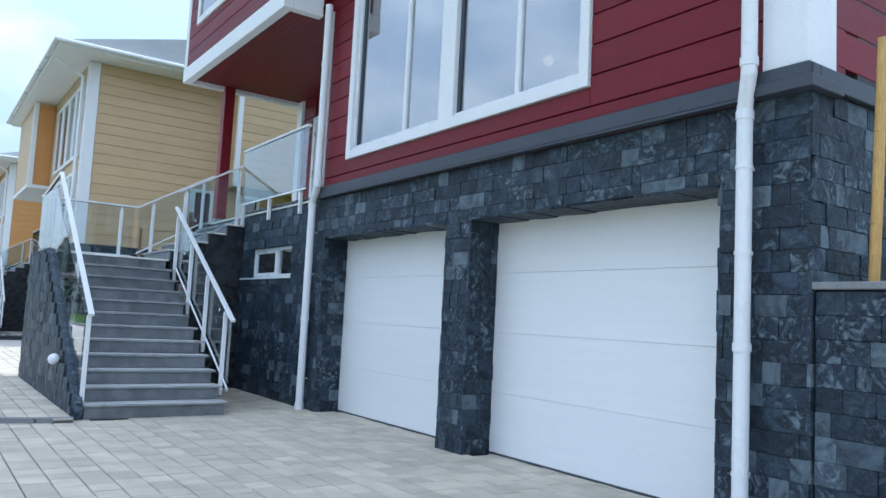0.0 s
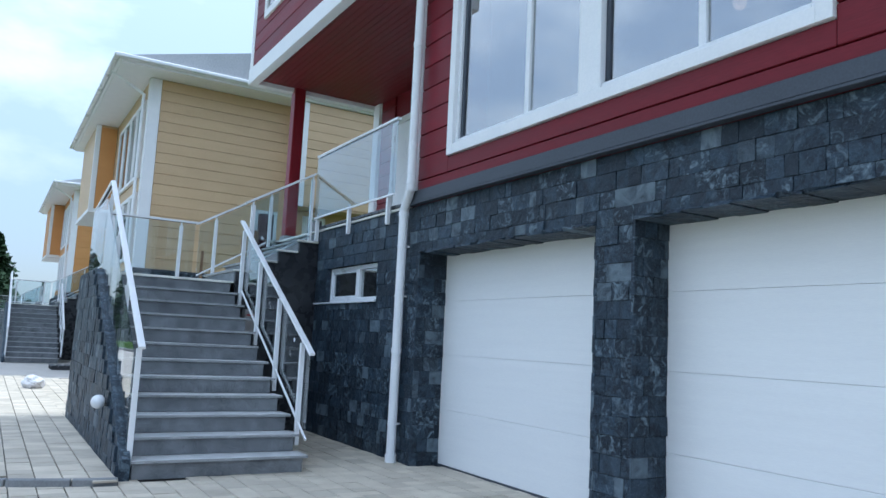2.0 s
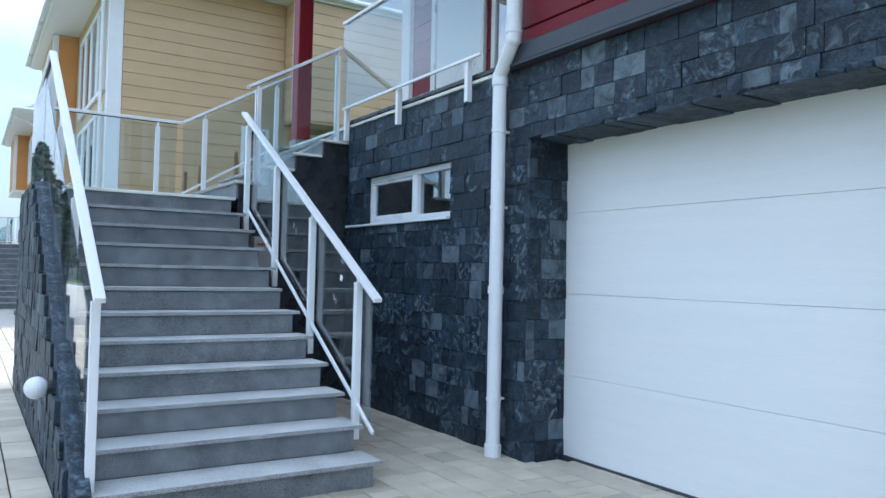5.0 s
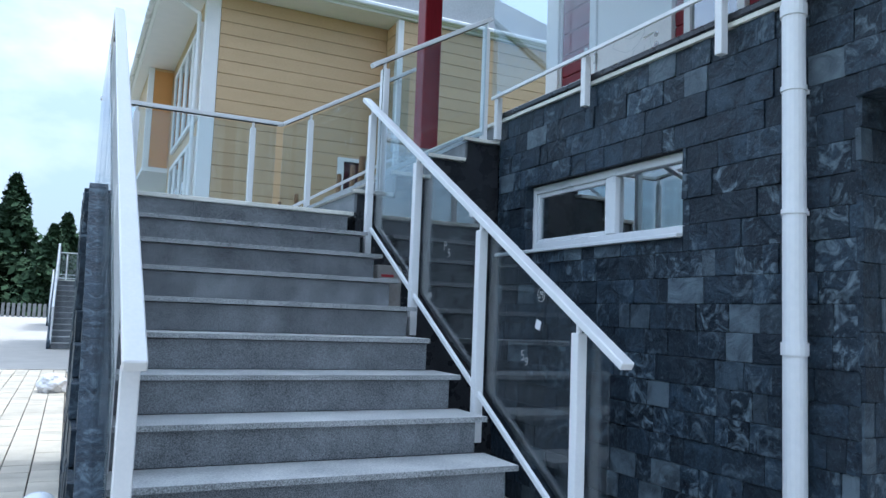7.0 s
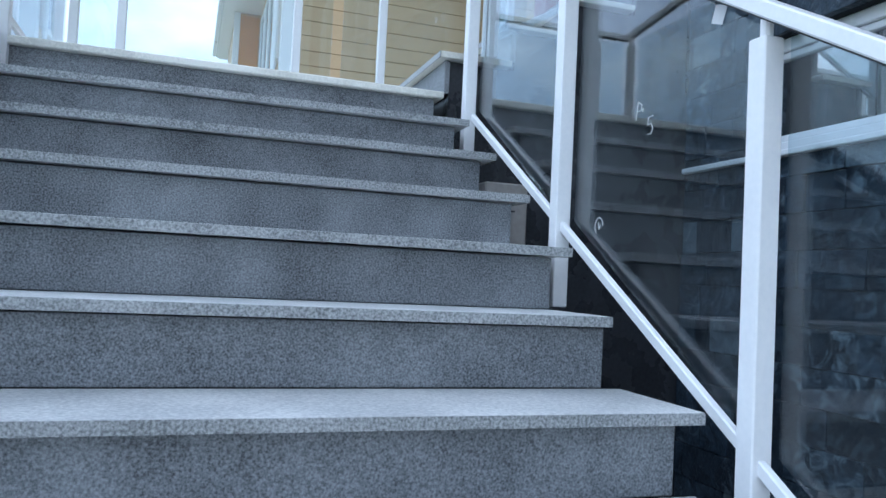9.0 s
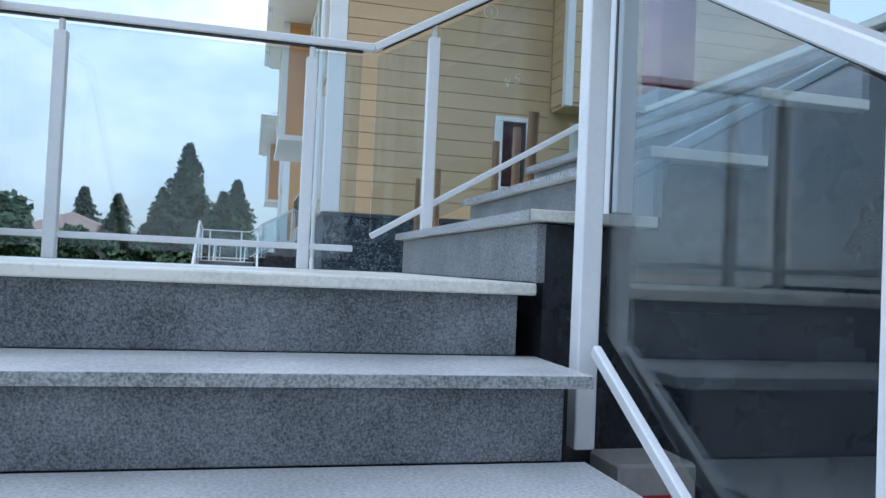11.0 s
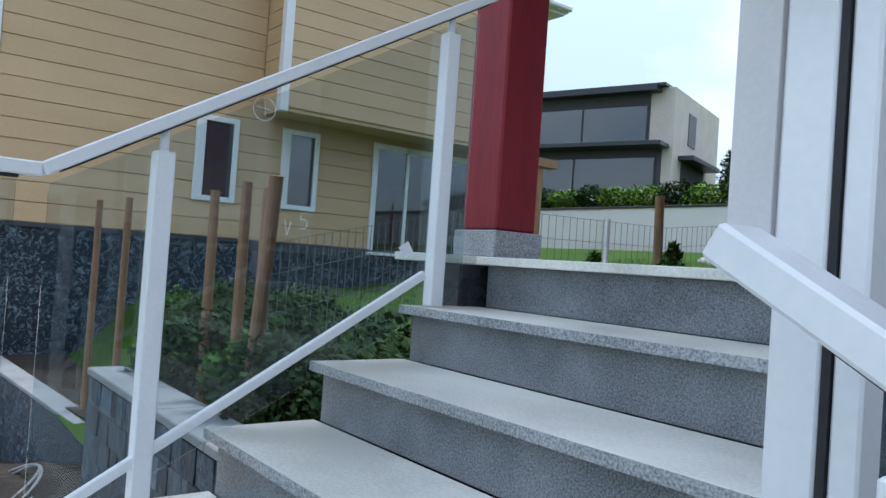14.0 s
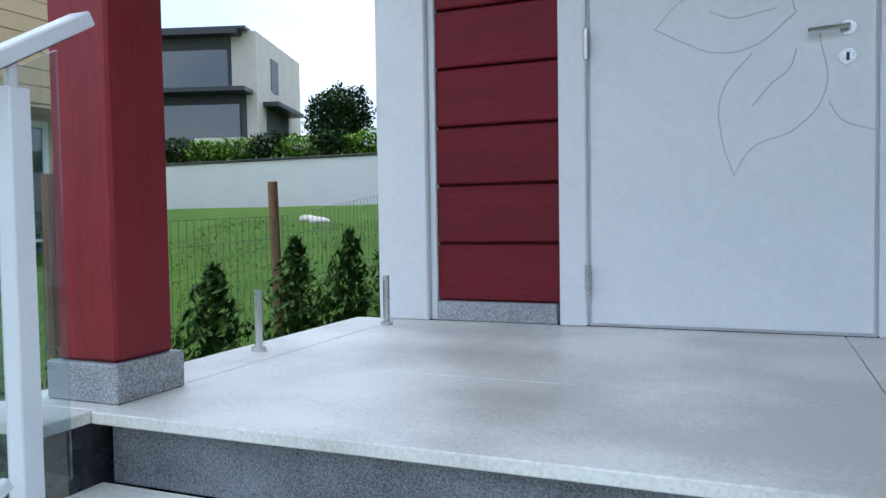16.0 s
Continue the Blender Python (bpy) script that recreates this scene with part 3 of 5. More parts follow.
part("mullion", boxed(-12.2, -12.05, BOX_Y - 0.03, BOX_Y + 0.03, 6.88, 8.47, bevel=0.005), WHITE, window3)
for a, b in ((-13.419, -12.201), (-12.049, -10.831)):
    part("pane", boxed(a, b, BOX_Y - 0.02, BOX_Y - 0.012, 6.881, 8.469), WINDOW_GLASS, window3)
    part("backing", boxed(a, b, BOX_Y - 0.006, BOX_Y - 0.001, 6.881, 8.469), CURTAIN, window3)
# roof over all
roof = bmesh.new()
box(roof, -15.0, -1.1, -1.6, 11.0, 9.3, 9.5, bevel=0.02)
prism(roof, [(-1.6, 9.5), (11, 9.5), (4.7, 11.6)], "x", -14.9, -1.2)
setting("roof", roof, ROOF, "low pitched roof of the red house with deep eaves", "roof")

# ---- porch: floor, wall with door ----
floor_porch = setting("floor", boxed(-14.04, X_HOUSE_L, F2_Y + 4 * F2_GO + 0.07, Y_DOOR + 0.02, PORCH_Z - 0.2, PORCH_Z - 0.031), BLACK_STONE, "porch floor of pale grey granite slabs", "floor")
PY0 = F2_Y + 4 * F2_GO
for a, b in ((-14.27, -14.043), (-14.04, -12.271), (-12.268, -10.8), (-10.797, X_HOUSE_L)):
    part("slab", boxed(a, b, PY0 if -14.1 < a + 0.02 < -12.35 and a > -14.2 else -0.02, 0.62, PORCH_Z - 0.03, PORCH_Z, bevel=0.003), PORCH_STONE, floor_porch)
    part("slab", boxed(a, b, 0.622, Y_DOOR, PORCH_Z - 0.03, PORCH_Z, bevel=0.003), PORCH_STONE, floor_porch)
part("edge_slab", boxed(-14.36, -14.043, -0.17, -0.024, PORCH_Z - 0.03, PORCH_Z, bevel=0.003), PORCH_STONE, floor_porch)
part("edge_slab", boxed(-14.36, -14.273, -0.02, 0.3, PORCH_Z - 0.03, PORCH_Z, bevel=0.003), PORCH_STONE, floor_porch)
setting("wall_porch_base", boxed(-14.24, -14.045, -0.1, 2.1, 1.9, PORCH_Z - 0.032), BLACK_STONE, "dark stone base under the porch edge", "wall")
upstand = setting("trim_porch_edge", boxed(-12.28, X_HOUSE_L, -0.03, 0.1, PORCH_Z + 0.002, PORCH_Z + 0.05, bevel=0.01), BLACK_STONE, "dark stone upstand along the porch edge", "trim")

wall_door = setting("wall_porch", boxed(-14.12, X_HOUSE_L, Y_DOOR + 0.05, Y_DOOR + 0.3, 2.2, BOX_Z + 0.1), RED, "recessed porch wall with red boards and white posts", "wall")
part("corner_post", boxed(-14.14, -13.9, Y_DOOR - 0.03, Y_DOOR + 0.32, PORCH_Z + 0.001, BOX_Z - 0.002, bevel=0.006), WHITE, wall_door, "wide white corner post")
part("post_edge", boxed(-13.898, -13.868, Y_DOOR - 0.0, Y_DOOR + 0.048, PORCH_Z + 0.001, BOX_Z - 0.002, bevel=0.004), WHITE, wall_door)
part("plinth", boxed(-13.866, -13.33, Y_DOOR - 0.005, Y_DOOR + 0.048, PORCH_Z + 0.001, PORCH_Z + 0.085, bevel=0.003), GRANITE_MID, wall_door, "grey granite plinth")
part("plinth", boxed(-12.03, X_HOUSE_L - 0.1, Y_DOOR - 0.005, Y_DOOR + 0.048, PORCH_Z + 0.001, PORCH_Z + 0.085, bevel=0.003), GRANITE_MID, wall_door)
wall_west = setting("wall_west", boxed(X_HOUSE_L, X_HOUSE_L + 0.3, 0.41, Y_DOOR + 0.3, 3.05, BOX_Z + 0.1), WHITE, "white side wall between porch and garage front", "wall")
wall_back = setting("wall_west_side", boxed(-14.1, -13.8, Y_DOOR + 0.34, 10.0, 1.5, BOX_Z + 0.1), RED, "west side wall of the red house", "wall")

# entrance door
DX0, DX1 = -13.187, -12.18
entry = tagged(new("door_1"), "closed white entrance door carved with leaf-shaped grooves", "door", kind="structure")
entry.location = (DX0, Y_DOOR, PORCH_Z)
dw = DX1 - DX0
part("door_frame", boxed(-0.125, -0.012, -0.03, 0.045, 0.001, 2.2, bevel=0.006), WHITE, entry)
part("door_frame", boxed(dw + 0.012, dw + 0.125, -0.03, 0.045, 0.001, 2.2, bevel=0.006), WHITE, entry)
part("lintel", boxed(-0.125, dw + 0.125, -0.03, 0.045, 2.202, 2.32, bevel=0.006), WHITE, entry)
leaf = part("leaf", boxed(0, dw, -0.012, 0.002, 0.012, 2.19, bevel=0.004), WHITE, entry)
part("door_stop", boxed(-0.0115, dw + 0.0115, 0.004, 0.06, 0.002, 2.2015), WHITE, entry)
for z in (0.19, 1.13, 1.95):
    h = tube(bmesh.new(), (-0.008, -0.036, z - 0.06), (-0.008, -0.036, z + 0.06), 0.011, sides=12)
    for zz in (-0.03, 0.0, 0.03):
        tube(h, (-0.008, -0.036, z + zz - 0.002), (-0.008, -0.036, z + zz + 0.002), 0.0125, sides=12)
    part("hinge", h, STEEL, entry, "steel barrel hinge")
hx = dw - 0.09
rose = tube(bmesh.new(), (hx, -0.022, 1.1), (hx, -0.012, 1.1), 0.026, sides=24)
tube(rose, (hx, -0.06, 1.1), (hx, -0.02, 1.1), 0.009, sides=12)
tube(rose, (hx + 0.004, -0.056, 1.1), (hx - 0.13, -0.056, 1.094), 0.009, sides=12)
part("door_handle", rose, STEEL, entry, "steel lever handle")
lock = tube(bmesh.new(), (hx, -0.018, 1.0), (hx, -0.012, 1.0), 0.028, sides=24)
lock_part = part("lock_plate", lock, STEEL, entry, "round steel lock plate")
keyhole = boxed(hx - 0.005, hx + 0.005, -0.0205, -0.0182, 0.985, 1.013)
part("keyhole", keyhole, BLACK_RUBBER, lock_part)


def groove(pts):
    """A thin raised bead along a smooth line on the door leaf."""
    cu = bpy.data.curves.new("groove", "CURVE")
    cu.dimensions, cu.bevel_depth, cu.bevel_resolution, cu.resolution_u = "3D", 0.002, 1, 10
    sp = cu.splines.new("BEZIER")
    sp.bezier_points.add(len(pts) - 1)
    for bp, (u, v) in zip(sp.bezier_points, pts):
        bp.co = (u * 1.06 + 0.01, -0.0125, v * 1.1 + 0.075)
        bp.handle_left_type = bp.handle_right_type = "AUTO"
    tmp = new("groove_line", cu)
    dg = bpy.context.evaluated_depsgraph_get()
    me = bpy.data.meshes.new_from_object(tmp.evaluated_get(dg))
    bpy.data.objects.remove(tmp)
    me.materials.clear()
    me.materials.append(DOOR_LINE_SHADE)
    ob = new("groove", me)
    ob.parent = entry


for line in ([(0.23, 0.99), (0.33, 1.08), (0.5, 1.13), (0.66, 1.08), (0.7, 1.0)],
             [(0.23, 0.99), (0.32, 0.94), (0.44, 0.89), (0.56, 0.9), (0.7, 1.0)],
             [(0.42, 1.03), (0.5, 1.0), (0.58, 1.01), (0.64, 1.02)],
             [(0.5, 0.47), (0.46, 0.6), (0.46, 0.75), (0.56, 0.88)],
             [(0.5, 0.47), (0.56, 0.56), (0.7, 0.62), (0.79, 0.74), (0.77, 0.92)],
             [(0.56, 0.7), (0.62, 0.77), (0.68, 0.82), (0.7, 0.88)],
             [(0.8, 0.7), (0.84, 0.64), (0.94, 0.6)],
             [(0.3, 1.4), (0.42, 1.3), (0.62, 1.28), (0.8, 1.4)],
             [(0.36, 1.62), (0.4, 1.45), (0.5, 1.32)]):
    groove(line)

# sidelight next to the door
window4 = tagged(new("window_4"), "narrow white-framed glazed sidelight beside the door", "window", kind="structure")
framed(window4, -11.9, -11.2, PORCH_Z + 0.1, PORCH_Z + 2.2, Y_DOOR - 0.03, Y_DOOR + 0.045, 0.08, WHITE)
part("pane", boxed(-11.819, -11.281, Y_DOOR + 0.0, Y_DOOR + 0.006, PORCH_Z + 0.181, PORCH_Z + 2.119), WINDOW_GLASS, window4)

# red corner column on a granite foot
column = thing("porch_column", "square dark-red stained wooden column on a granite foot", "column", at=(-14.14, 0.15, PORCH_Z))
part("foot", boxed(-0.12, 0.12, -0.12, 0.12, 0.001, 0.1, bevel=0.004), GRANITE_MID, column, "speckled grey granite foot")
part("shaft", boxed(-0.1, 0.1, -0.1, 0.1, 0.101, BOX_Z - PORCH_Z - 0.002, bevel=0.008), RED_POST, column)
for x, y in ((-14.16, 0.795), (-14.02, 1.5)):
    sp = thing("glass_spigot", "short round stainless steel spigot on the porch edge", "spigot", "glass spigots", at=(x, y, PORCH_Z))
    part("pin", tube(bmesh.new(), (0, 0, 0.012), (0, 0, 0.21), 0.014, sides=16), STEEL, sp)
    part("base_ring", tube(bmesh.new(), (0, 0, 0.0), (0, 0, 0.014), 0.026, sides=20), STEEL, sp)


def wpart(name, bm, mat, parent, label=""):
    """A part whose bmesh is in world coordinates."""
    bmesh.ops.translate(bm, vec=-parent.location, verts=bm.verts[:])
    return part(name, bm, mat, parent, label)


def nose(x):
    """Height of the line over the noses of the lower flight."""
    return RISE * (1 + (FIRST - x) / GO)


def nose2(y):
    return LAND_Z + RISE * (1 + (y - F2_Y) / F2_GO)


# ---- outside staircase ----
stair = thing("staircase", "outside staircase of grey granite steps with a landing and a turn", "stairs", at=(FIRST, -2.1, 0))
for n in range(1, 12):
    x = FIRST - (n - 1) * GO
    short = 0.045 if n == 7 else 0.0
    wpart("tread", boxed(x - GO - 0.03, x - 0.0035, Y_L, Y_R - short, n * RISE - 0.026, n * RISE, bevel=0.002), GRANITE_SHEEN_TOP, stair)
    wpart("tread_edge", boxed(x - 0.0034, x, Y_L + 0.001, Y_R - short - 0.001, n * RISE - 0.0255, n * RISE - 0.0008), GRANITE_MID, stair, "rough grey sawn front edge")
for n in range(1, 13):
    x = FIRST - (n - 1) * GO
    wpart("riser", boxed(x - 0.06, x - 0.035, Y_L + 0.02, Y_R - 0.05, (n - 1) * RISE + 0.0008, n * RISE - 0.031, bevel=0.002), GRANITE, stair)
body = bmesh.new()
outline = [(FIRST - 0.062, 0.0)]
for n in range(1, 12):
    x = FIRST - (n - 1) * GO - 0.062
    outline += [(x, n * RISE - 0.032), (x - GO, n * RISE - 0.032)]
outline += [(X_LAND - 0.062, LAND_Z - 0.032), (X_FAR + 0.02, LAND_Z - 0.032), (X_FAR + 0.02, 0.0)]
prism(body, outline, "y", Y_L + 0.03, Y_R - 0.08)
wpart("core", body, BLACK_STONE, stair, "near-black core under the steps")
wpart("landing", boxed(X_FAR - 0.08, X_LAND, Y_L, F2_Y + 0.03, LAND_Z - 0.03, LAND_Z, bevel=0.004), PORCH_STONE, stair, "dusty pale grey landing slab")
for n in range(1, 5):
    y = F2_Y + (n - 1) * F2_GO
    z = LAND_Z + n * RISE
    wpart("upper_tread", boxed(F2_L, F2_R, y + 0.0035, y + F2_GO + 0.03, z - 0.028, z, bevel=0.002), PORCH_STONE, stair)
    wpart("upper_tread_edge", boxed(F2_L + 0.001, F2_R - 0.001, y, y + 0.0034, z - 0.0275, z - 0.0008), GRANITE_MID, stair, "rough grey sawn front edge")
for n in range(1, 6):
    y = F2_Y + (n - 1) * F2_GO
    z = LAND_Z + n * RISE
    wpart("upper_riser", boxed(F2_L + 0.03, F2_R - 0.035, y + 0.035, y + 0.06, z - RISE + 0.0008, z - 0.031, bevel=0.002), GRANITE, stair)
body = bmesh.new()
outline = [(F2_Y + 0.062, LAND_Z - 0.3)]
for n in range(1, 5):
    y = F2_Y + (n - 1) * F2_GO + 0.062
    outline += [(y, LAND_Z + n * RISE - 0.032), (y + F2_GO, LAND_Z + n * RISE - 0.032)]
outline += [(F2_Y + 4 * F2_GO + 0.062, PORCH_Z - 0.21), (0.02, PORCH_Z - 0.21), (0.02, 0.0), (F2_Y + 0.062, 0.0)]
prism(body, outline, "x", F2_L + 0.04, F2_R - 0.05)
wpart("upper_core", body, BLACK_STONE, stair, "black polished stone side of the upper steps")
left_wall = bmesh.new()
prism(left_wall, [(FIRST + 0.02, 0), (FIRST + 0.02, 0.2), (X_LAND, LAND_Z + 0.02), (X_FAR - 0.1, LAND_Z + 0.02), (X_FAR - 0.1, 0)], "y", Y_L - 0.1, Y_L - 0.003)
wpart("side_wall", left_wall, SLATE_REST, stair, "slate-clad outer side of the staircase")
wpart("end_wall", boxed(X_FAR - 0.1, X_FAR + 0.018, Y_L - 0.002, -0.2, 0, LAND_Z - 0.033), SLATE_REST, stair, "slate-clad end of the landing")


# ---- railings ----
def railing(label, line, posts, panes, low, glass_side, group="stair railings"):
    """line: points of the handrail; posts: (x, y, bottom, top); panes: (a, b, low_a, low_b, top_a, top_b); low: pairs of ends of the lower rail."""
    r = thing("railing", label, "railing", group, at=(posts[0][0], posts[0][1], posts[0][2]))
    for a, b in zip(line, line[1:]):
        wpart("handrail", bar(bmesh.new(), a, b, 0.062, 0.034, bevel=0.004), ALU, r)
        a2, b2 = Vector(a) - Vector((0, 0, 0.021)), Vector(b) - Vector((0, 0, 0.021))
        wpart("rail_gasket", bar(bmesh.new(), a2.lerp(b2, 0.03), a2.lerp(b2, 0.97), 0.026, 0.008), BLACK_RUBBER, r, "black rubber gasket")
    for x, y, z0, z1 in posts:
        wpart("post", boxed(x - 0.025, x + 0.025, y - 0.025, y + 0.025, z0, z1 - 0.075, bevel=0.003), ALU, r)
        wpart("post_stem", tube(bmesh.new(), (x, y, z1 - 0.076), (x, y, z1 - 0.015), 0.013, sides=10), ALU, r)
    for a, b in low:
        wpart("lower_rail", bar(bmesh.new(), a, b, 0.02, 0.028, bevel=0.003), ALU, r)
    for (ax, ay, az0, az1), (bx, by, bz0, bz1) in panes:
        off = Vector(glass_side) * 0.004
        bm = bmesh.new()
        q = [Vector(p) for p in ((ax, ay, az0), (bx, by, bz0), (bx, by, bz1), (ax, ay, az1))]
        f = [bm.verts.new(p - off) for p in q]
        g = [bm.verts.new(p + off) for p in q]
        bm.faces.new(f)
        bm.faces.new(g[::-1])
        for i in range(4):
            bm.faces.new((f[i], g[i], g[(i + 1) % 4], f[(i + 1) % 4]))
        bmesh.ops.recalc_face_normals(bm, faces=bm.faces[:])
        pane = wpart("glass_pane", bm, RAIL_GLASS, r, "clear glass pane")
        pane.visible_shadow = False
    return r


HR = 0.94   # left handrail over the line of noses


def hand(x):
    """Height of the handrail beside the house."""
    return 1.245 + (-9.213 - x) * 0.583


TOP_RAIL = LAND_Z + 1.02
rails = []
yr = Y_R + 0.06
px = [-9.488, -10.38, -11.27, -12.16]
rails.append(railing("white aluminium stair railing with glass panes and chalk marks", [(-9.17, yr, hand(-9.17)), (-12.32, yr, hand(-12.32))],
        [(x, yr, nose(x) - 0.3, hand(x) + 0.01) for x in px],
        [((a - 0.03, yr + 0.04, nose(a) - 0.03, hand(a) - 0.03), (b + 0.03, yr + 0.04, nose(b) - 0.03, hand(b) - 0.03))
         for a, b in zip([-9.3] + px[1:3], px[1:])],
        [((-9.2, yr, nose(-9.2) - 0.035), (-12.1, yr, nose(-12.1) - 0.035))], (0, 1, 0)))
yl = Y_L + 0.0
pxl = [-9.05, -10.15, -11.25, -12.3, -13.92]
rails.append(railing("white aluminium railing with glass on the open side of the stairs", [(-8.9, yl, nose(-8.9) + HR + 0.13), (-12.3, yl, TOP_RAIL + 0.2), (-13.95, yl, TOP_RAIL)],
        [(x, yl, max(0.12, min(nose(x), LAND_Z) - 0.25), min(nose(x) + HR + 0.11, TOP_RAIL + 0.18) if x > -13 else TOP_RAIL) for x in pxl],
        [((a - 0.03, yl - 0.04, nose(a) - 0.05, nose(a) + HR), (b + 0.03, yl - 0.04, nose(b) - 0.05, nose(b) + HR)) for a, b in zip(pxl[:3], pxl[1:4])]
        + [((-12.34, yl - 0.04, LAND_Z + 0.06, TOP_RAIL - 0.03), (-13.88, yl - 0.04, LAND_Z + 0.06, TOP_RAIL - 0.03))],
        [((-8.98, yl, nose(-8.98) - 0.08), (-12.28, yl, nose(-12.28) - 0.08)), ((-12.32, yl, LAND_Z + 0.09), (-13.9, yl, LAND_Z + 0.09))], (0, 1, 0)))
xf = X_FAR - 0.03
rails.append(railing("white aluminium landing railing with glass panes", [(xf, Y_L - 0.05, TOP_RAIL), (xf, F2_Y - 0.15, TOP_RAIL)],
        [(xf, -1.72, LAND_Z, TOP_RAIL), (xf, -2.75, LAND_Z, TOP_RAIL)],
        [((xf - 0.04, -3.0, LAND_Z + 0.05, TOP_RAIL - 0.03), (xf - 0.04, -1.49, LAND_Z + 0.05, TOP_RAIL - 0.03))],
        [((xf, -3.0, LAND_Z + 0.1), (xf, -1.5, LAND_Z + 0.1))], (1, 0, 0)))
rails.append(railing("white aluminium railing with glass beside the upper steps", [(xf, F2_Y - 0.15, TOP_RAIL), (xf, -0.07, 3.975)],
        [(xf - 0.01, -1.16, LAND_Z + RISE, 3.34), (xf - 0.01, -0.25, LAND_Z + 4 * RISE, 3.87)],
        [((xf - 0.03, -1.42, LAND_Z + 0.1, TOP_RAIL - 0.03), (xf - 0.03, -0.12, nose2(-0.12) - 0.08, 3.9))],
        [((xf, -1.42, 2.32), (xf, -0.3, 2.985))], (1, 0, 0)))
xr = F2_R - 0.05


def hand3(y):
    """Height of the handrail between the upper steps and the house."""
    return 3.4 + (y + 1.05) * 0.571


rails.append(railing("white aluminium railing with glass between upper steps and house", [(xr, -1.16, hand3(-1.16)), (xr, -0.1, hand3(-0.1))],
        [(xr, -1.05, LAND_Z + RISE, hand3(-1.05)), (xr, -0.14, PORCH_Z - 0.18, hand3(-0.14))],
        [((xr + 0.04, -1.03, 2.42, hand3(-1.03) - 0.04), (xr + 0.04, -0.16, 2.92, hand3(-0.16) - 0.04))],
        [((xr + 0.01, -1.045, 2.433), (xr + 0.01, -0.15, 2.945))], (1, 0, 0)))
wpart("glass_channel", boxed(xr + 0.026, xr + 0.034, -1.074, -1.026, LAND_Z + RISE + 0.003, hand3(-1.05) - 0.08), BLACK_RUBBER, rails[-1], "black rubber glazing strip")
wpart("clamp_profile", boxed(xr + 0.035, xr + 0.062, -1.072, -1.028, LAND_Z + RISE + 0.003, hand3(-1.05) - 0.08, bevel=0.003), ALU, rails[-1])
GT = 4.2
rails.append(railing("frosty glass balustrade of the porch on white brackets", [(-12.26, -0.09, GT), (-9.56, -0.09, GT)],
        [(x, -0.07, 2.87, 3.3) for x in (-12.2, -11.0, -9.78)],
        [((-12.26, -0.1, 3.23, GT - 0.02), (-11.15, -0.1, 3.23, GT - 0.02)), ((-11.14, -0.1, 3.23, GT - 0.02), (-9.56, -0.1, 3.23, GT - 0.02))],
        [((-12.26, -0.1, 3.23), (-9.56, -0.1, 3.23))], (0, 1, 0)))

# chalk marks and paper tags on the glass
def ring(n, rx, rz, cx=0.0, cz=0.0, turn=6.4):
    return [(cx + rx * math.cos(k * turn / n), cz + rz * math.sin(k * turn / n)) for k in range(n + 1)]


FIVE = [(0.012, 0.026), (-0.01, 0.024), (-0.012, 0.004), (0.004, 0.006), (0.012, -0.008), (0.004, -0.022), (-0.013, -0.02)]
CIRCLED = [ring(14, 0.03, 0.034), [(-0.012, -0.018), (-0.008, 0.018)], ring(7, 0.007, 0.008, 0.008, 0.008), [(0.015, 0.006), (0.012, -0.018)]]
LETTER = [[(-0.014, -0.024), (-0.006, 0.026), (0.012, 0.016), (0.01, 0.0), (-0.008, 0.0)], [(0.01, 0.0), (0.02, 0.004), (0.016, -0.006)]]
LOOP = [ring(8, 0.012, 0.01, 0.0, 0.008, 5.0), [(0.012, 0.006), (0.006, -0.014), (-0.012, -0.02)]]
SMALL = [ring(10, 0.022, 0.026, turn=4.0), [(-0.004, 0.012), (0.002, -0.01), (0.008, 0.006)]]
TICK = [[(-0.022, 0.02), (-0.012, -0.025), (-0.002, 0.016)]]
CROSSED = [ring(14, 0.034, 0.034), [(-0.022, 0.004), (0.02, 0.0)], [(0.0, 0.022), (0.004, -0.02)]]


def mark(strokes, at, along, label):
    """Thin strokes drawn on a pane; along is 0 for a pane along x, 1 for one along y."""
    t = thing("chalk_mark", label, "mark", "chalk marks", at=at)
    for line in strokes:
        bm = bmesh.new()
        pts = [(u, 0, v) if along == 0 else (0, u, v) for u, v in line]
        for p, q in zip(pts, pts[1:]):
            tube(bm, p, q, 0.0011, sides=5)
        part("stroke", bm, CHALK, t)


def paper(at, along, turn, label):
    t = thing("paper_tag", label, "sticker", "stickers", at=at)
    bm = boxed(-0.021, 0.021, -0.0012, 0.0, -0.022, 0.022) if along == 0 else boxed(-0.0012, 0.0, -0.021, 0.021, -0.022, 0.022)
    bmesh.ops.rotate(bm, cent=(0, 0, 0), matrix=Matrix.Rotation(turn, 3, "Y" if along == 0 else "X"), verts=bm.verts[:])
    part("sheet", bm, PAPER, t)


for strokes, x, z in ((CIRCLED, -9.84, 1.51), ([FIVE], -9.99, 1.213), (LOOP, -9.955, 1.188), (LETTER, -10.895, 1.815), ([FIVE], -10.84, 1.765), (SMALL, -11.085, 1.51)):
    mark(strokes, (x, yr + 0.034, z), 0, "small white hand-drawn mark on the stair glass")
for x, z in ((-9.86, 1.367), (-10.575, 1.98)):
    paper((x, yr + 0.034, z), 0, 0.35, "small white paper sticker on the stair glass")
for strokes, y, z in ((CROSSED, -0.885, 3.43), (TICK, -0.775, 3.1), ([FIVE], -0.735, 3.12)):
    mark(strokes, (xf - 0.025, y, z), 1, "small white hand-drawn mark on the upper stair glass")
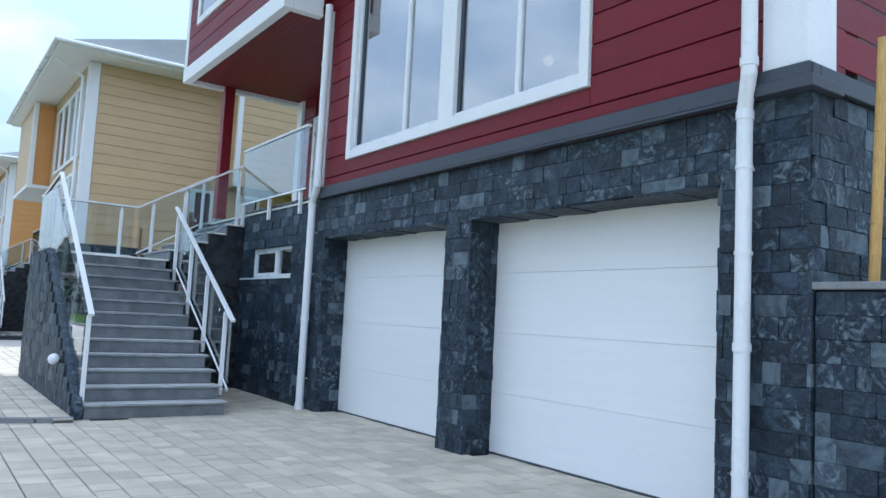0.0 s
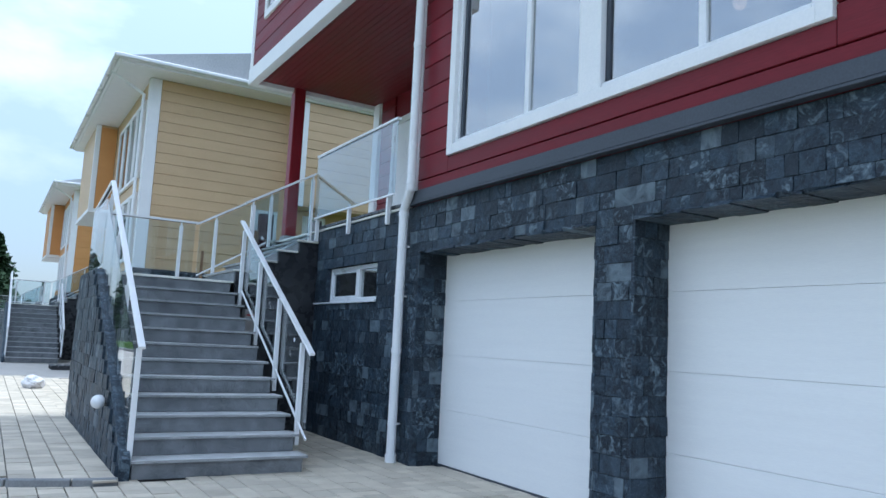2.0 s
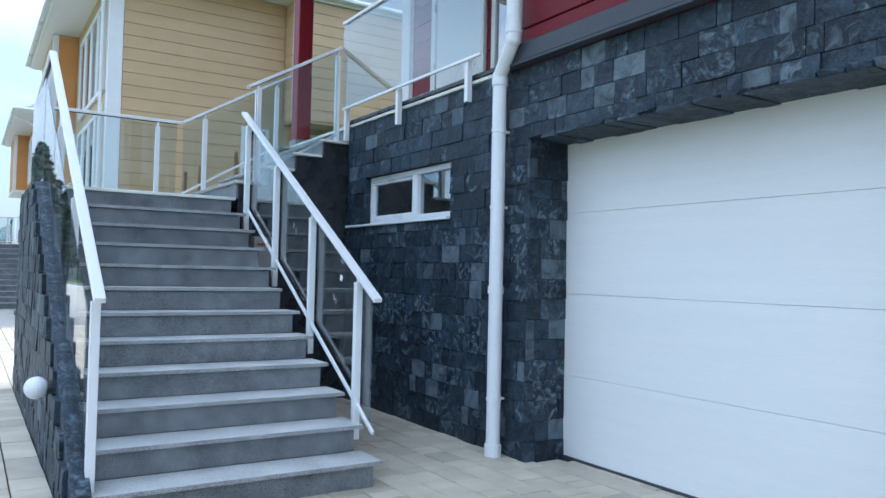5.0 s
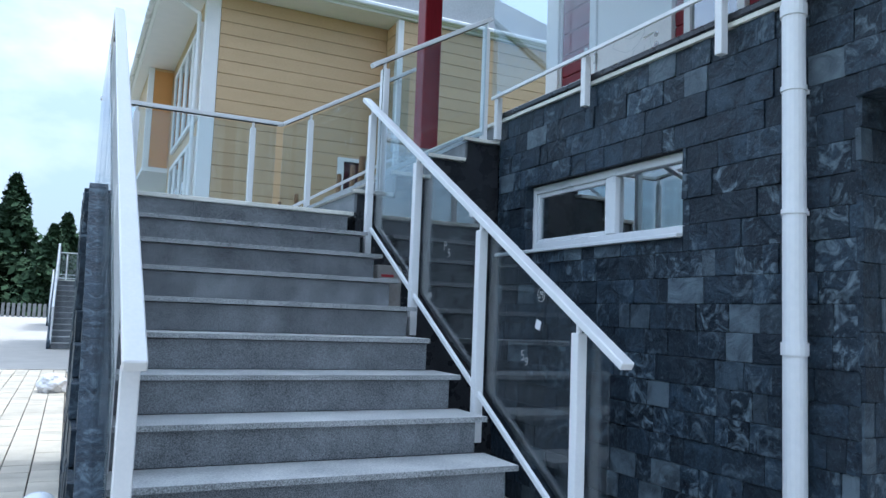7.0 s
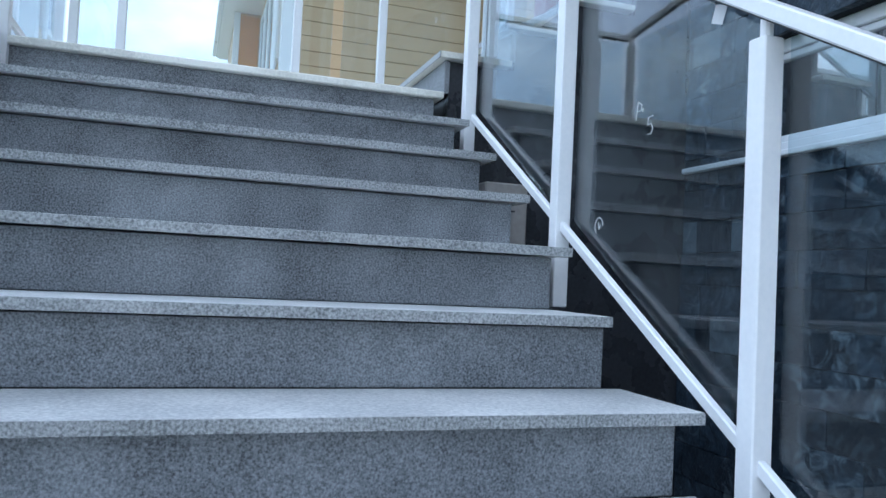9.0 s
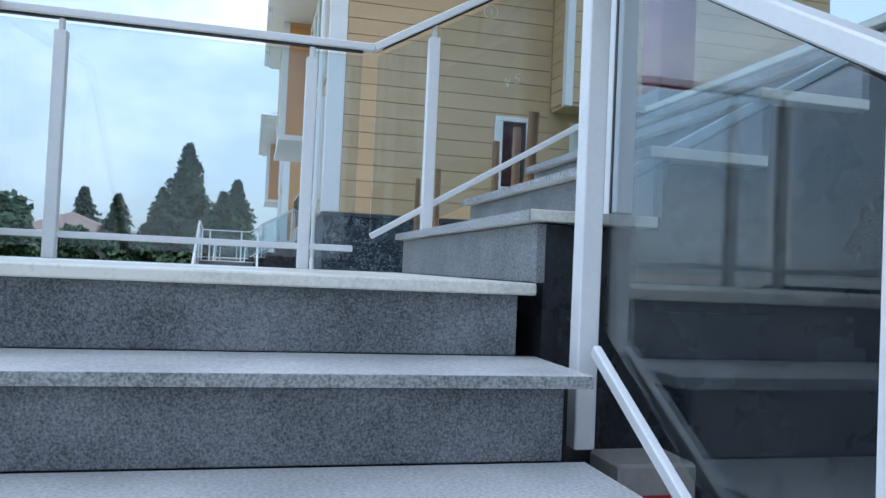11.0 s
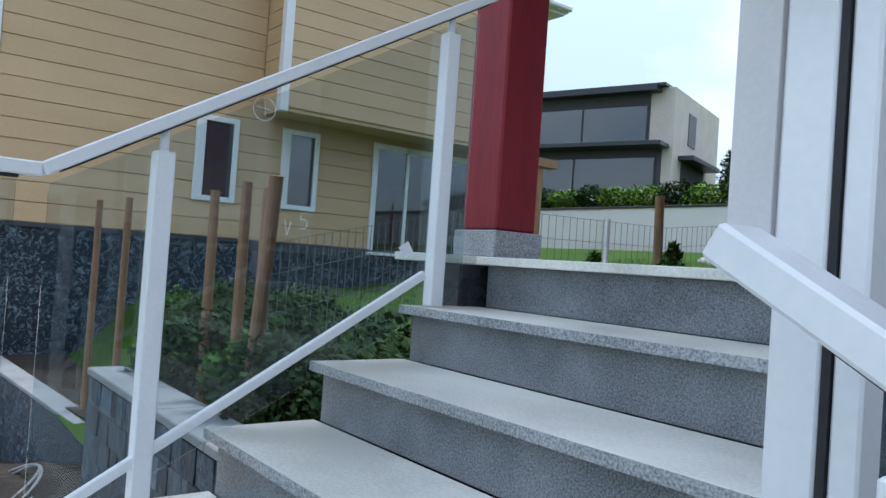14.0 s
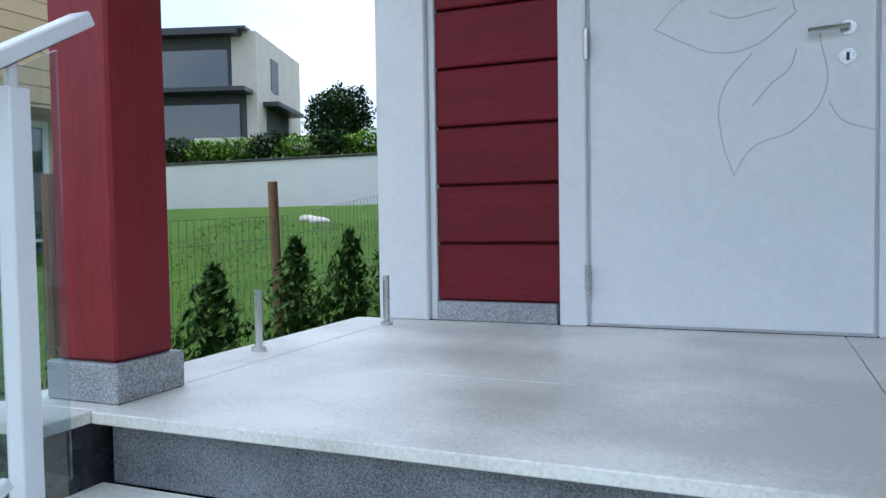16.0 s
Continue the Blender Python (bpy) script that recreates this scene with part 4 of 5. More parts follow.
paper((xf - 0.025, -0.36, 3.06), 1, 0.6, "small white paper sticker on the upper stair glass")

# utility box on the end wall of the alley
ub = thing("utility_box", "pale grey wall box with a small red mark, under the stairs", "box", at=(-12.28, -1.0, 1.42))
part("casing", boxed(0.0, 0.16, -0.11, 0.09, 0.0, 0.34, bevel=0.008), CARD, ub)
part("mark", boxed(0.161, 0.163, -0.08, 0.02, 0.25, 0.27), PLASTIC_RED, ub, "red mark")
part("mark", boxed(0.161, 0.163, -0.08, 0.03, 0.215, 0.222), DARK_FRAME, ub)
setting("wall_alley", boxed(-12.33, -12.285, -1.2, 0.02, 0, 2.1), BLACK_STONE, "dark stone wall at the end of the alley", "wall")

# globe lamp on the outer stair wall
lamp = thing("wall_lamp", "white globe lamp on the slate side of the stairs", "lamp", at=(-9.92, Y_L - 0.1, 0.64))
gb = bmesh.new()
bmesh.ops.create_uvsphere(gb, u_segments=20, v_segments=12, radius=0.072, matrix=Matrix.Translation((0, -0.11, 0)))
part("globe", gb, PVC, lamp, "white opal globe")
part("bracket", tube(bmesh.new(), (0, 0, 0), (0, -0.05, 0), 0.045, sides=16), DARK_FRAME, lamp)

# ---- neighbour house of the same row ----
NX, NY = -26.0, -0.6


def neighbour(at_x, siding, label):
    h = thing("house", label, "house", "row of houses", at=(at_x, NY, 0))
    body = part("wall", boxed(-7.3, -0.03, 0.03, 11, 3.19, 9.3), siding, h)
    rise = 0.335
    for k in range(18):
        z = 3.26 + k * rise
        part("plank", boxed(-0.029, 0.0, 0.33, 4.8 if z > 5.4 else 11.0, z, z + rise - 0.014, bevel=0.004), siding, body)
        part("plank", boxed(-7.3, -0.16, 0.0, 0.029, z, z + rise - 0.014, bevel=0.004), siding, body) if not 3.5 < z < 9 else None
    part("base", boxed(-12.0, 0.02, 0.02, 11.0, 0, 3.18), SLATE_REST, h, "dark slate-clad basement")
    part("flashing", boxed(-7.3, 0.05, -0.03, 11.0, 3.182, 3.25), FLASHING, h)
    part("corner_board", boxed(-0.3, 0.03, -0.03, 0.32, 3.26, 9.28, bevel=0.008), WHITE, h, "white corner board")
    # overhanging storey towards the gap
    up = part("overhang", boxed(-0.02, 0.85, 4.85, 11.2, 5.77, 9.29), siding, h)
    for k in range(11):
        z = 5.79 + k * rise * 0.95
        part("plank", boxed(0.851, 0.88, 4.87, 11.2, z, z + rise * 0.95 - 0.014, bevel=0.004), siding, up)
        part("plank", boxed(0.0, 0.72, 4.821, 4.848, z, z + rise * 0.95 - 0.014, bevel=0.004), siding, up)
    part("corner_board", boxed(0.72, 0.9, 4.78, 4.95, 5.7, 9.28, bevel=0.008), WHITE, h)
    part("soffit", boxed(0.0, 0.85, 4.85, 11.2, 5.71, 5.768), siding, h)
    # side windows with red blinds
    for y0 in (3.66, 5.39):
        w = part("window", boxed(-0.02, 0.004, y0, y0 + 0.62, 4.02, 5.43), DARK_FRAME, h)
        bm = bmesh.new()
        box(bm, 0.0, 0.05, y0 - 0.1, y0, 3.92, 5.53, bevel=0.005)
        box(bm, 0.0, 0.05, y0 + 0.62, y0 + 0.72, 3.92, 5.53, bevel=0.005)
        box(bm, 0.0, 0.05, y0, y0 + 0.62, 3.92, 4.02, bevel=0.005)
        box(bm, 0.0, 0.05, y0, y0 + 0.62, 5.43, 5.53, bevel=0.005)
        part("frame", bm, WHITE, w)
        part("sash", box(boxed(0.004, 0.035, y0 + 0.001, y0 + 0.08, 4.021, 5.429), 0.004, 0.035, y0 + 0.72, y0 + 0.619, 4.021, 5.429), WHITE, w)
        part("blind", boxed(0.005, 0.01, y0 + 0.081, y0 + 0.539, 4.03, 5.36), RED_BLIND, w, "dark red blind")
        part("pane", boxed(0.014, 0.018, y0 + 0.081, y0 + 0.539, 4.03, 5.42), FAR_GLASS, w)
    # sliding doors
    # Backing plate painted dark for the unlit room behind the panes.
    w = part("sliding_door", boxed(-0.02, 0.004, 7.55, 10.4, 3.2, 5.44), ROOM_SHADE, h)
    bm = bmesh.new()
    for y0, y1 in ((7.42, 7.55), (8.29, 8.37), (9.33, 9.41), (10.4, 10.53)):
        box(bm, 0.0, 0.05, y0, y1, 3.2, 5.57, bevel=0.005)
    box(bm, 0.0, 0.05, 7.55, 10.4, 5.44, 5.57, bevel=0.005)
    box(bm, 0.0, 0.12, 7.4, 10.55, 3.14, 3.2, bevel=0.005)
    part("frame", bm, WHITE, w)
    for y0, y1 in ((7.551, 8.289), (8.371, 9.329), (9.411, 10.399)):
        part("pane", boxed(0.015, 0.02, y0, y1, 3.201, 5.439), FAR_GLASS, w)
    part("veranda_post", box(boxed(0.72, 0.9, 11.5, 11.68, 2.6, 5.55), 0.64, 0.98, 11.0, 12.1, 5.551, 5.75), POLE_WOOD, h, "pale timber post and beam")
    # front windows
    for z0, z1 in ((3.67, 5.6), (6.3, 8.6)):
        for x0, x1 in ((-1.75, -0.75), (-3.1, -2.1), (-4.45, -3.45), (-5.8, -4.8)):
            w = part("window", boxed(x0, x1, -0.004, 0.02, z0, z1), CURTAIN, h)
            bm = bmesh.new()
            box(bm, x0 - 0.12, x0, -0.06, 0.02, z0 - 0.12, z1 + 0.12, bevel=0.005)
            box(bm, x1, x1 + 0.12, -0.06, 0.02, z0 - 0.12, z1 + 0.12, bevel=0.005)
            box(bm, x0, x1, -0.06, 0.02, z0 - 0.12, z0, bevel=0.005)
            box(bm, x0, x1, -0.06, 0.02, z1, z1 + 0.12, bevel=0.005)
            part("frame", bm, WHITE, w)
            part("pane", boxed(x0, x1, -0.025, -0.02, z0, z1), WINDOW_GLASS, w)
    # projecting bay over its porch
    part("bay", boxed(-12.1, -7.3, -0.72, 8, 5.95, 9.29), siding, h)
    part("bay_fascia", boxed(-12.14, -7.26, -0.76, 1.5, 5.8, 5.948), WHITE, h)
    part("bay_corner", boxed(-7.42, -7.26, -0.76, -0.58, 5.95, 9.28), WHITE, h)
    part("bay_panel", boxed(-7.299, -7.27, -0.57, 0.0, 5.96, 9.2), ORANGE, h, "orange end of the bay")
    part("porch_wall", boxed(-12.1, -7.3, 1.5, 8, 3.15, 5.8), siding, h)
    # roof with eaves and gutter
    roof = bmesh.new()
    box(roof, -13.1, 0.95, -1.02, 12, 9.3, 9.36)
    box(roof, -13.2, 1.0, -1.12, 12.1, 9.361, 9.5, bevel=0.02)
    rf = part("roof", roof, WHITE, h, "white boarded eaves")
    top = prism(bmesh.new(), [(-1.08, 9.505), (12.0, 9.505), (5.2, 11.1)], "x", -12.9, 0.9)
    part("roof_slope", top, ROOF, rf)
    part("gutter", bar(bmesh.new(), (-13.2, -1.19, 9.45), (1.08, -1.19, 9.45), 0.13, 0.13, bevel=0.03), PVC, rf)
    part("gutter", bar(bmesh.new(), (1.07, -1.25, 9.45), (1.07, 12.1, 9.45), 0.13, 0.13, bevel=0.03), PVC, rf)
    pipe = tube(bmesh.new(), (-0.5, -1.12, 9.4), (-0.35, -0.14, 8.8), 0.05)
    tube(pipe, (-0.35, -0.14, 8.82), (-0.35, -0.14, 0.1), 0.05)
    part("down_pipe", pipe, PVC, h)
    return h


house = neighbour(NX, YELLOW, "two-storey house with pale yellow boards and white trim")
neighbour(NX - 24, ORANGE, "two-storey house of the row with orange boards")
for k, dx in ((1, -23.4), (2, -47.4)):
    for ob in (stair, *rails):
        copy_thing(ob, Matrix.Translation(ob.location + Vector((dx, -0.6 * k, 0))))

# ---- garden between the houses ----
ret = setting("retaining_wall", boxed(-18.6, X_FAR - 0.14, -0.22, 0.06, -0.03, 1.93), MORTAR, "low dark stone retaining wall with a grey coping", "wall")
for k in range(5):
    part("coping", boxed(-18.62 + k * 0.9, -17.73 + k * 0.9, -0.26, 0.1, 1.931, 1.99, bevel=0.008), KERB, ret)
ramp = bmesh.new()
for a, b2, za, zb in (((-20.6, 0.2), (-25.96, -0.5), 0.98, 1.26),):
    lo = [ramp.verts.new((x, y, -0.03)) for x, y in ((a[0], a[1]), (b2[0], b2[1]), (b2[0], b2[1] + 0.24), (a[0], a[1] + 0.24))]
    hi = [ramp.verts.new((v.co.x, v.co.y, z)) for v, z in zip(lo, (za, zb, zb, za))]
    for f in (lo, hi, *[(lo[i], lo[(i + 1) % 4], hi[(i + 1) % 4], hi[i]) for i in range(4)]):
        ramp.faces.new(f)
bmesh.ops.recalc_face_normals(ramp, faces=ramp.faces[:])
ret2 = setting("retaining_wall_low", ramp, SLATE_REST, "lower dark stone garden wall towards the yellow house", "wall")
part("coping", bar(bmesh.new(), (-20.58, 0.32, 1.008), (-25.94, -0.38, 1.288), 0.3, 0.045, bevel=0.006), KERB, ret2, "grey coping")
setting("terrace", prism(bmesh.new(), [(-18.65, 0.07), (-20.6, 0.3), (-25.98, -0.4), (-25.98, 1.4), (-18.65, 1.4)], "z", 0.0, 1.08), SOIL, "bare earth terrace behind the low wall", "soil")
bed = bmesh.new()
rnd = random.Random(5)
def smooth(v):
    v = min(1.0, max(0.0, v))
    return v * v * (3 - 2 * v)


gx = [[bed.verts.new((-24.6 + i * 0.27, -1.42 + j * 0.2, 0.8 * smooth((i * 0.27 - 0.7) / 4.6) * smooth(j * 0.2 / 0.9) + 0.02
                      + 0.06 * noise.noise(Vector((i * 0.5, j * 0.5, 3))) + 0.03 * rnd.random())) for j in range(11)] for i in range(40)]
for i in range(39):
    for j in range(10):
        bed.faces.new((gx[i][j], gx[i + 1][j], gx[i + 1][j + 1], gx[i][j + 1]))
setting("soil_bed", bed, SOIL, "bare brown soil bed with roots and weeds", "soil")
bed_kerb = tagged(new("bed_kerb"), "curved pale concrete kerb round the soil bed", "kerb", kind="structure")
kp = [(-14.3 - 0.95 * k, -1.5) for k in range(8)] + [(-21.0 - 3.5 * math.sin(a * 0.157), -1.5 + 1.6 * (1 - math.cos(a * 0.157))) for a in range(1, 11)]
for (x0, y0), (x1, y1) in zip(kp, kp[1:]):
    part("kerb_stone", bar(bmesh.new(), (x0, y0, 0.06), (x1, y1, 0.06), 0.16, 0.16, bevel=0.012), CONCRETE, bed_kerb)
hose = bmesh.new()
lastp = None
for k in range(60):
    a = k * 0.22
    p = Vector((-19.6 + (0.75 + 0.006 * k) * math.cos(a), -0.72 + 0.32 * math.sin(a), 0.68 + 0.2 * math.cos(a) + 0.28 * math.sin(a)))
    if lastp:
        tube(hose, lastp, p, 0.014, sides=6)
    lastp = p
hs = thing("hose", "coiled grey garden hose on the soil", "hose", at=(-19.6, -0.72, 0.6))
wpart("coil", hose, KERB, hs)

# builders' leftovers beside the landing
for k in range(8):
    row, col = k // 2, k % 2
    br = thing("brick", "red building brick in a slumped stack by the kerb", "brick", "stack of bricks", at=(-24.05 - 0.05 * row, -0.98 + 0.3 * col + 0.11 * row, 0.04 + 0.19 * row + 0.1 * col))
    br.rotation_euler = (radians(28 + 5 * math.sin(k * 2.1)), 0.12 * math.sin(k), 0.1 * math.cos(k * 1.7))
    part("block", boxed(-0.12, 0.12, -0.14, 0.14, 0, 0.15, bevel=0.008), BRICK_RED, br)
slab = thing("stone_slab", "grey stone slab leaning by the brick stack", "slab", at=(-24.3, -0.3, 0.0))
sl = prism(bmesh.new(), [(-0.3, 0.0), (0.25, 0.0), (0.28, 0.7), (0.1, 0.72)], "x", -0.03, 0.03)
bmesh.ops.rotate(sl, cent=(0, 0, 0), matrix=Matrix.Rotation(-0.25, 3, "Y"), verts=sl.verts[:])
part("plate", sl, CONCRETE, slab)
bk = thing("bucket", "white plastic bucket with a red rim on the drive", "bucket", at=(-25.3, -1.3, -0.01))
part("tub", tube(bmesh.new(), (0, 0, 0), (0, 0, 0.22), 0.13, 0.17, sides=20), PVC, bk)
part("rim", tube(bmesh.new(), (0, 0, 0.2201), (0, 0, 0.26), 0.18, 0.18, sides=20), PLASTIC_RED, bk, "red rim")
pal = thing("pallet", "flat dark pallet lying on the drive", "pallet", at=(-28.6, -1.9, -0.01))
for k in range(5):
    part("board", boxed(-0.6, 0.6, -0.5 + k * 0.22, -0.36 + k * 0.22, 0.1, 0.13, bevel=0.004), DARK_FRAME, pal)
for k in range(3):
    part("runner", boxed(-0.58 + k * 0.52, -0.46 + k * 0.52, -0.5, 0.52, 0.0, 0.099), DARK_FRAME, pal)
sack = thing("sack", "crumpled white building sack on the drive", "sack", at=(-19.6, -3.3, 0.0))
sb = bmesh.new()
bmesh.ops.create_icosphere(sb, subdivisions=4, radius=0.26)
for v in sb.verts:
    nz = noise.noise(v.co * 7) * 0.07 + noise.noise(v.co * 19) * 0.03
    v.co = Vector((v.co.x * 1.2, v.co.y * 0.8, max(-0.12, v.co.z * 0.65))) * (1 + nz * 3)
    v.co.z += 0.16
part("bag", sb, SACK, sack)

# low wall and bamboo cane beside the slate corner
low = setting("garden_wall", boxed(X_HOUSE_R + 0.02, 2.0, 0.05, 0.4, 0, 1.7), MORTAR, "low slate garden wall beside the house corner", "wall")
part("coping", boxed(X_HOUSE_R + 0.01, 2.0, 0.0, 0.45, 1.701, 1.75, bevel=0.006), KERB, low, "grey concrete coping")
cane = thing("bamboo_cane", "thick golden bamboo cane standing on the garden wall", "cane", at=(-1.56, 0.24, 1.75))
for k in range(8):
    part("segment", tube(bmesh.new(), (0.008 * k, 0, k * 0.2), (0.008 * (k + 1), 0, k * 0.2 + 0.19), 0.034, 0.034, sides=14), BAMBOO, cane)
    part("knot", tube(bmesh.new(), (0.008 * (k + 1), 0, k * 0.2 + 0.188), (0.008 * (k + 1), 0, k * 0.2 + 0.202), 0.038, 0.038, sides=14), BAMBOO, cane)

# ---- fence of round posts and wire ----
fence = thing("fence", "garden fence of round wooden posts with wire mesh", "fence", at=(-16.5, 0, 2.2))
fpts = [(-16.46, 0.27), (-16.55, 2.0), (-16.7, 4.58), (-16.9, 7.3), (-17.1, 10.2), (-17.3, 13.1), (-17.5, 16.0)]
for i, (x, y) in enumerate(fpts):
    z = lawn_height(x, y)
    lean = 0.3 if i == 0 else 0.03 * math.sin(i * 2.3)
    wpart("post", tube(bmesh.new(), (x - (0.2 if i == 0 else 0), y, z - 0.2), (x - (0.2 if i == 0 else 0) + lean, y - 0.03, z + (1.72 if i == 0 else 1.62)), 0.05, 0.046, sides=12), POLE_WOOD, fence)
wires = bmesh.new()
for (x0, y0), (x1, y1) in zip(fpts, fpts[1:]):
    za, zb = lawn_height(x0, y0), lawn_height(x1, y1)
    for hgt in (0.1, 0.35, 0.6, 0.85, 1.1, 1.3):
        bar(wires, (x0 + 0.05, y0, za + hgt), (x1 + 0.05, y1, zb + hgt), 0.004, 0.004)
    for k in range(28):
        t = k / 28
        x, y, z = x0 + (x1 - x0) * t + 0.05, y0 + (y1 - y0) * t, za + (zb - za) * t
        box(wires, x - 0.002, x + 0.002, y - 0.002, y + 0.002, z, z + 1.3)
ob = wpart("wire_mesh", wires, WIRE, fence)
ob["kind"] = "stuff"
far_fence = thing("fence", "row of slim wooden stakes beside the yellow house", "fence", at=(-20, 1.0, 2.2))
for x, y in ((-21.34, 0.35), (-20.12, 0.35), (-17.67, 0.35), (-17.07, 0.35), (-16.76, 0.37)):
    z = lawn_height(x, y)
    wpart("post", tube(bmesh.new(), (x, y, z - 0.1), (x + 0.02 * math.sin(x * 9), y, 3.49 + 0.04 * math.sin(x * 5)), 0.042, 0.036, sides=10), POLE_WOOD, far_fence)


# ---- plants ----
def leaf_cloud(bm, points, size, rnd, flat=0.35):
    """Small tilted leaf blades, one island each."""
    for p in points:
        a, b, c = rnd.uniform(0, 6.28), rnd.uniform(-1.1, 1.1), size * rnd.uniform(0.6, 1.4)
        u = Vector((math.cos(a) * math.cos(b), math.sin(a) * math.cos(b), math.sin(b)))
        v = u.cross(Vector((0.3, 0.2, 1))).normalized() * c * flat
        vs = [bm.verts.new(p - u * c * 0.5), bm.verts.new(p + v), bm.verts.new(p + u * c * 0.6), bm.verts.new(p - v)]
        bm.faces.new(vs)
    return bm


def conifer(name, label, x, y, z, height, radius, mat, count, seed, group):
    rnd = random.Random(seed)
    t = thing(name, label, "tree" if height > 3 else "shrub", group, at=(x, y, z))
    part("trunk", tube(bmesh.new(), (0, 0, -0.1), (0, 0, height * 0.93), radius * 0.09 + 0.01, 0.01, sides=8), BARK, t)
    pts = []
    tiers = max(7, int(height * 1.6)) if height > 3 else 9
    for k in range(count):
        f = rnd.random() ** 1.25
        tier = (int(f * tiers) + rnd.uniform(0.0, 0.75)) / tiers
        ang = rnd.uniform(0, 6.28)
        taper = (1 - tier) if height > 3 else min(1.0, 2.4 * (1 - tier)) * min(1.0, 0.55 + 1.6 * tier)
        lim = radius * taper * (0.75 + 0.35 * math.sin(ang * 3 + tier * 17 + seed)) + 0.03 * radius
        if height > 3:
            lim *= 1.2 - 0.75 * ((tier * tiers) % 1.0)
        rr = lim * (rnd.random() ** 0.45)
        pts.append(Vector((rr * math.cos(ang), rr * math.sin(ang), height * (0.06 + 0.94 * tier) - 0.28 * rr)))
    part("crown", leaf_cloud(bmesh.new(), pts, max(0.1, radius * 0.13), rnd, 0.16 if height < 3 else 0.35), mat, t)
    return t


def bush(name, label, x, y, z, sx, sy, sz, mat, count, seed, group, category="shrub", size=0.0):
    rnd = random.Random(seed)
    t = thing(name, label, category, group, at=(x, y, z))
    limbs = bmesh.new()
    for k in range(5):
        a = k * 1.26
        tube(limbs, (0, 0, -0.05), (sx * 0.5 * math.cos(a), sy * 0.5 * math.sin(a), sz * 0.7), 0.03 + 0.01 * sz, 0.01, sides=6)
    part("limbs", limbs, BARK, t)
    pts = []
    while len(pts) < count:
        p = Vector((rnd.uniform(-1, 1), rnd.uniform(-1, 1), rnd.uniform(-1, 1)))
        edge = 0.8 + 0.35 * noise.noise(p * 2.2 + Vector((seed, 0, 0)))
        if 0.35 * edge < p.length < edge:
            pts.append(Vector((p.x * sx, p.y * sy, sz * (0.52 + 0.5 * p.z))))
    part("crown", leaf_cloud(bmesh.new(), pts, size or 0.09 * (sx + sz) / 2 + 0.04, rnd, 0.45), mat, t)
    return t


for i, (x, y, h) in enumerate(((-16.05, 1.9, 0.9), (-16.1, 2.92, 0.9), (-16.1, 3.95, 1.02), (-16.1, 4.85, 1.0), (-16.15, 5.9, 0.95), (-16.25, 7.0, 1.0), (-16.4, 8.2, 0.95))):
    conifer("juniper", "small bushy green juniper beside the wire fence", x, y, lawn_height(x, y), h * 1.15, 0.31, LEAF_MID, 1900, i, "junipers")
for i in range(26):
    x, y = -14.7 - (i % 13) * 0.58 - 0.25 * (i // 13), -0.05 + 0.12 * (i % 3) + 0.8 * (i // 13)
    bush("bank_shrub", "dense dark green shrub on the bank behind the wall", x, y + 0.45 + (1.1 if x < -18.7 else 0), 1.55, 0.5, 0.5, 1.0 + 0.2 * (i % 2), LEAF_MID if i % 4 == 0 else LEAF_DARK, 2000, 40 + i, "bank shrubs", size=0.055)
for i, (x, y, h, r) in enumerate(((-96, -9, 16, 6.4), (-88, -14.5, 9, 3.8), (-93, -18.5, 10, 4.0), (-104, -4, 13, 5.5), (-110, -13, 12, 5.0), (-90, -5, 10, 5.0), (-92, -11.5, 8, 5.0))):
    conifer("spruce", "tall dark green spruce at the end of the drive", x, y, 0, h * 0.9, r, LEAF_HAZED, 6500, 70 + i, "spruces")
for i, (x, y, s) in enumerate(((-62, -17, 2.4), (-70, -20, 3.2), (-80, -27, 4.0), (-55, -17, 1.9), (-90, -26, 4.4), (-100, -20, 3.4), (-76, -17, 2.2), (-86, -18, 2.6))):
    bush("broadleaf_tree", "round green broad-leaved tree behind the grass strip", x, y, 0, s, s, s * 2.0, LEAF_HAZED, 3000, 90 + i, "far trees", "tree")
fb = thing("far_fence", "distant pale slatted fence across the drive's end", "fence", at=(-82, -10, 0))
for k in range(60):
    part("slat", boxed(-0.02, 0.02, -14 + k * 0.4, -13.75 + k * 0.4, 0, 1.2), KERB, fb)
fh = thing("far_house", "distant pale house with a brown hipped roof", "house", at=(-92, -19, 0))
part("wall", boxed(-5, 5, -4.5, 4.5, 0, 4.0), WHITE_WALL, fh)
rb = bmesh.new()
base = [rb.verts.new(p) for p in ((-5.6, -5.1, 4.0), (5.6, -5.1, 4.0), (5.6, 5.1, 4.0), (-5.6, 5.1, 4.0))]
ridge = [rb.verts.new(p) for p in ((-1.5, 0, 6.2), (1.5, 0, 6.2))]
for f in ((base[0], base[1], ridge[1], ridge[0]), (base[2], base[3], ridge[0], ridge[1]), (base[1], base[2], ridge[1]), (base[3], base[0], ridge[0])):
    rb.faces.new(f)
part("roof", rb, ROOF_TILE, fh)
for k in range(3):
    part("window", boxed(5.001, 5.05, -3.2 + k * 2.4, -2.0 + k * 2.4, 1.2, 2.7), DARK_FRAME, fh)

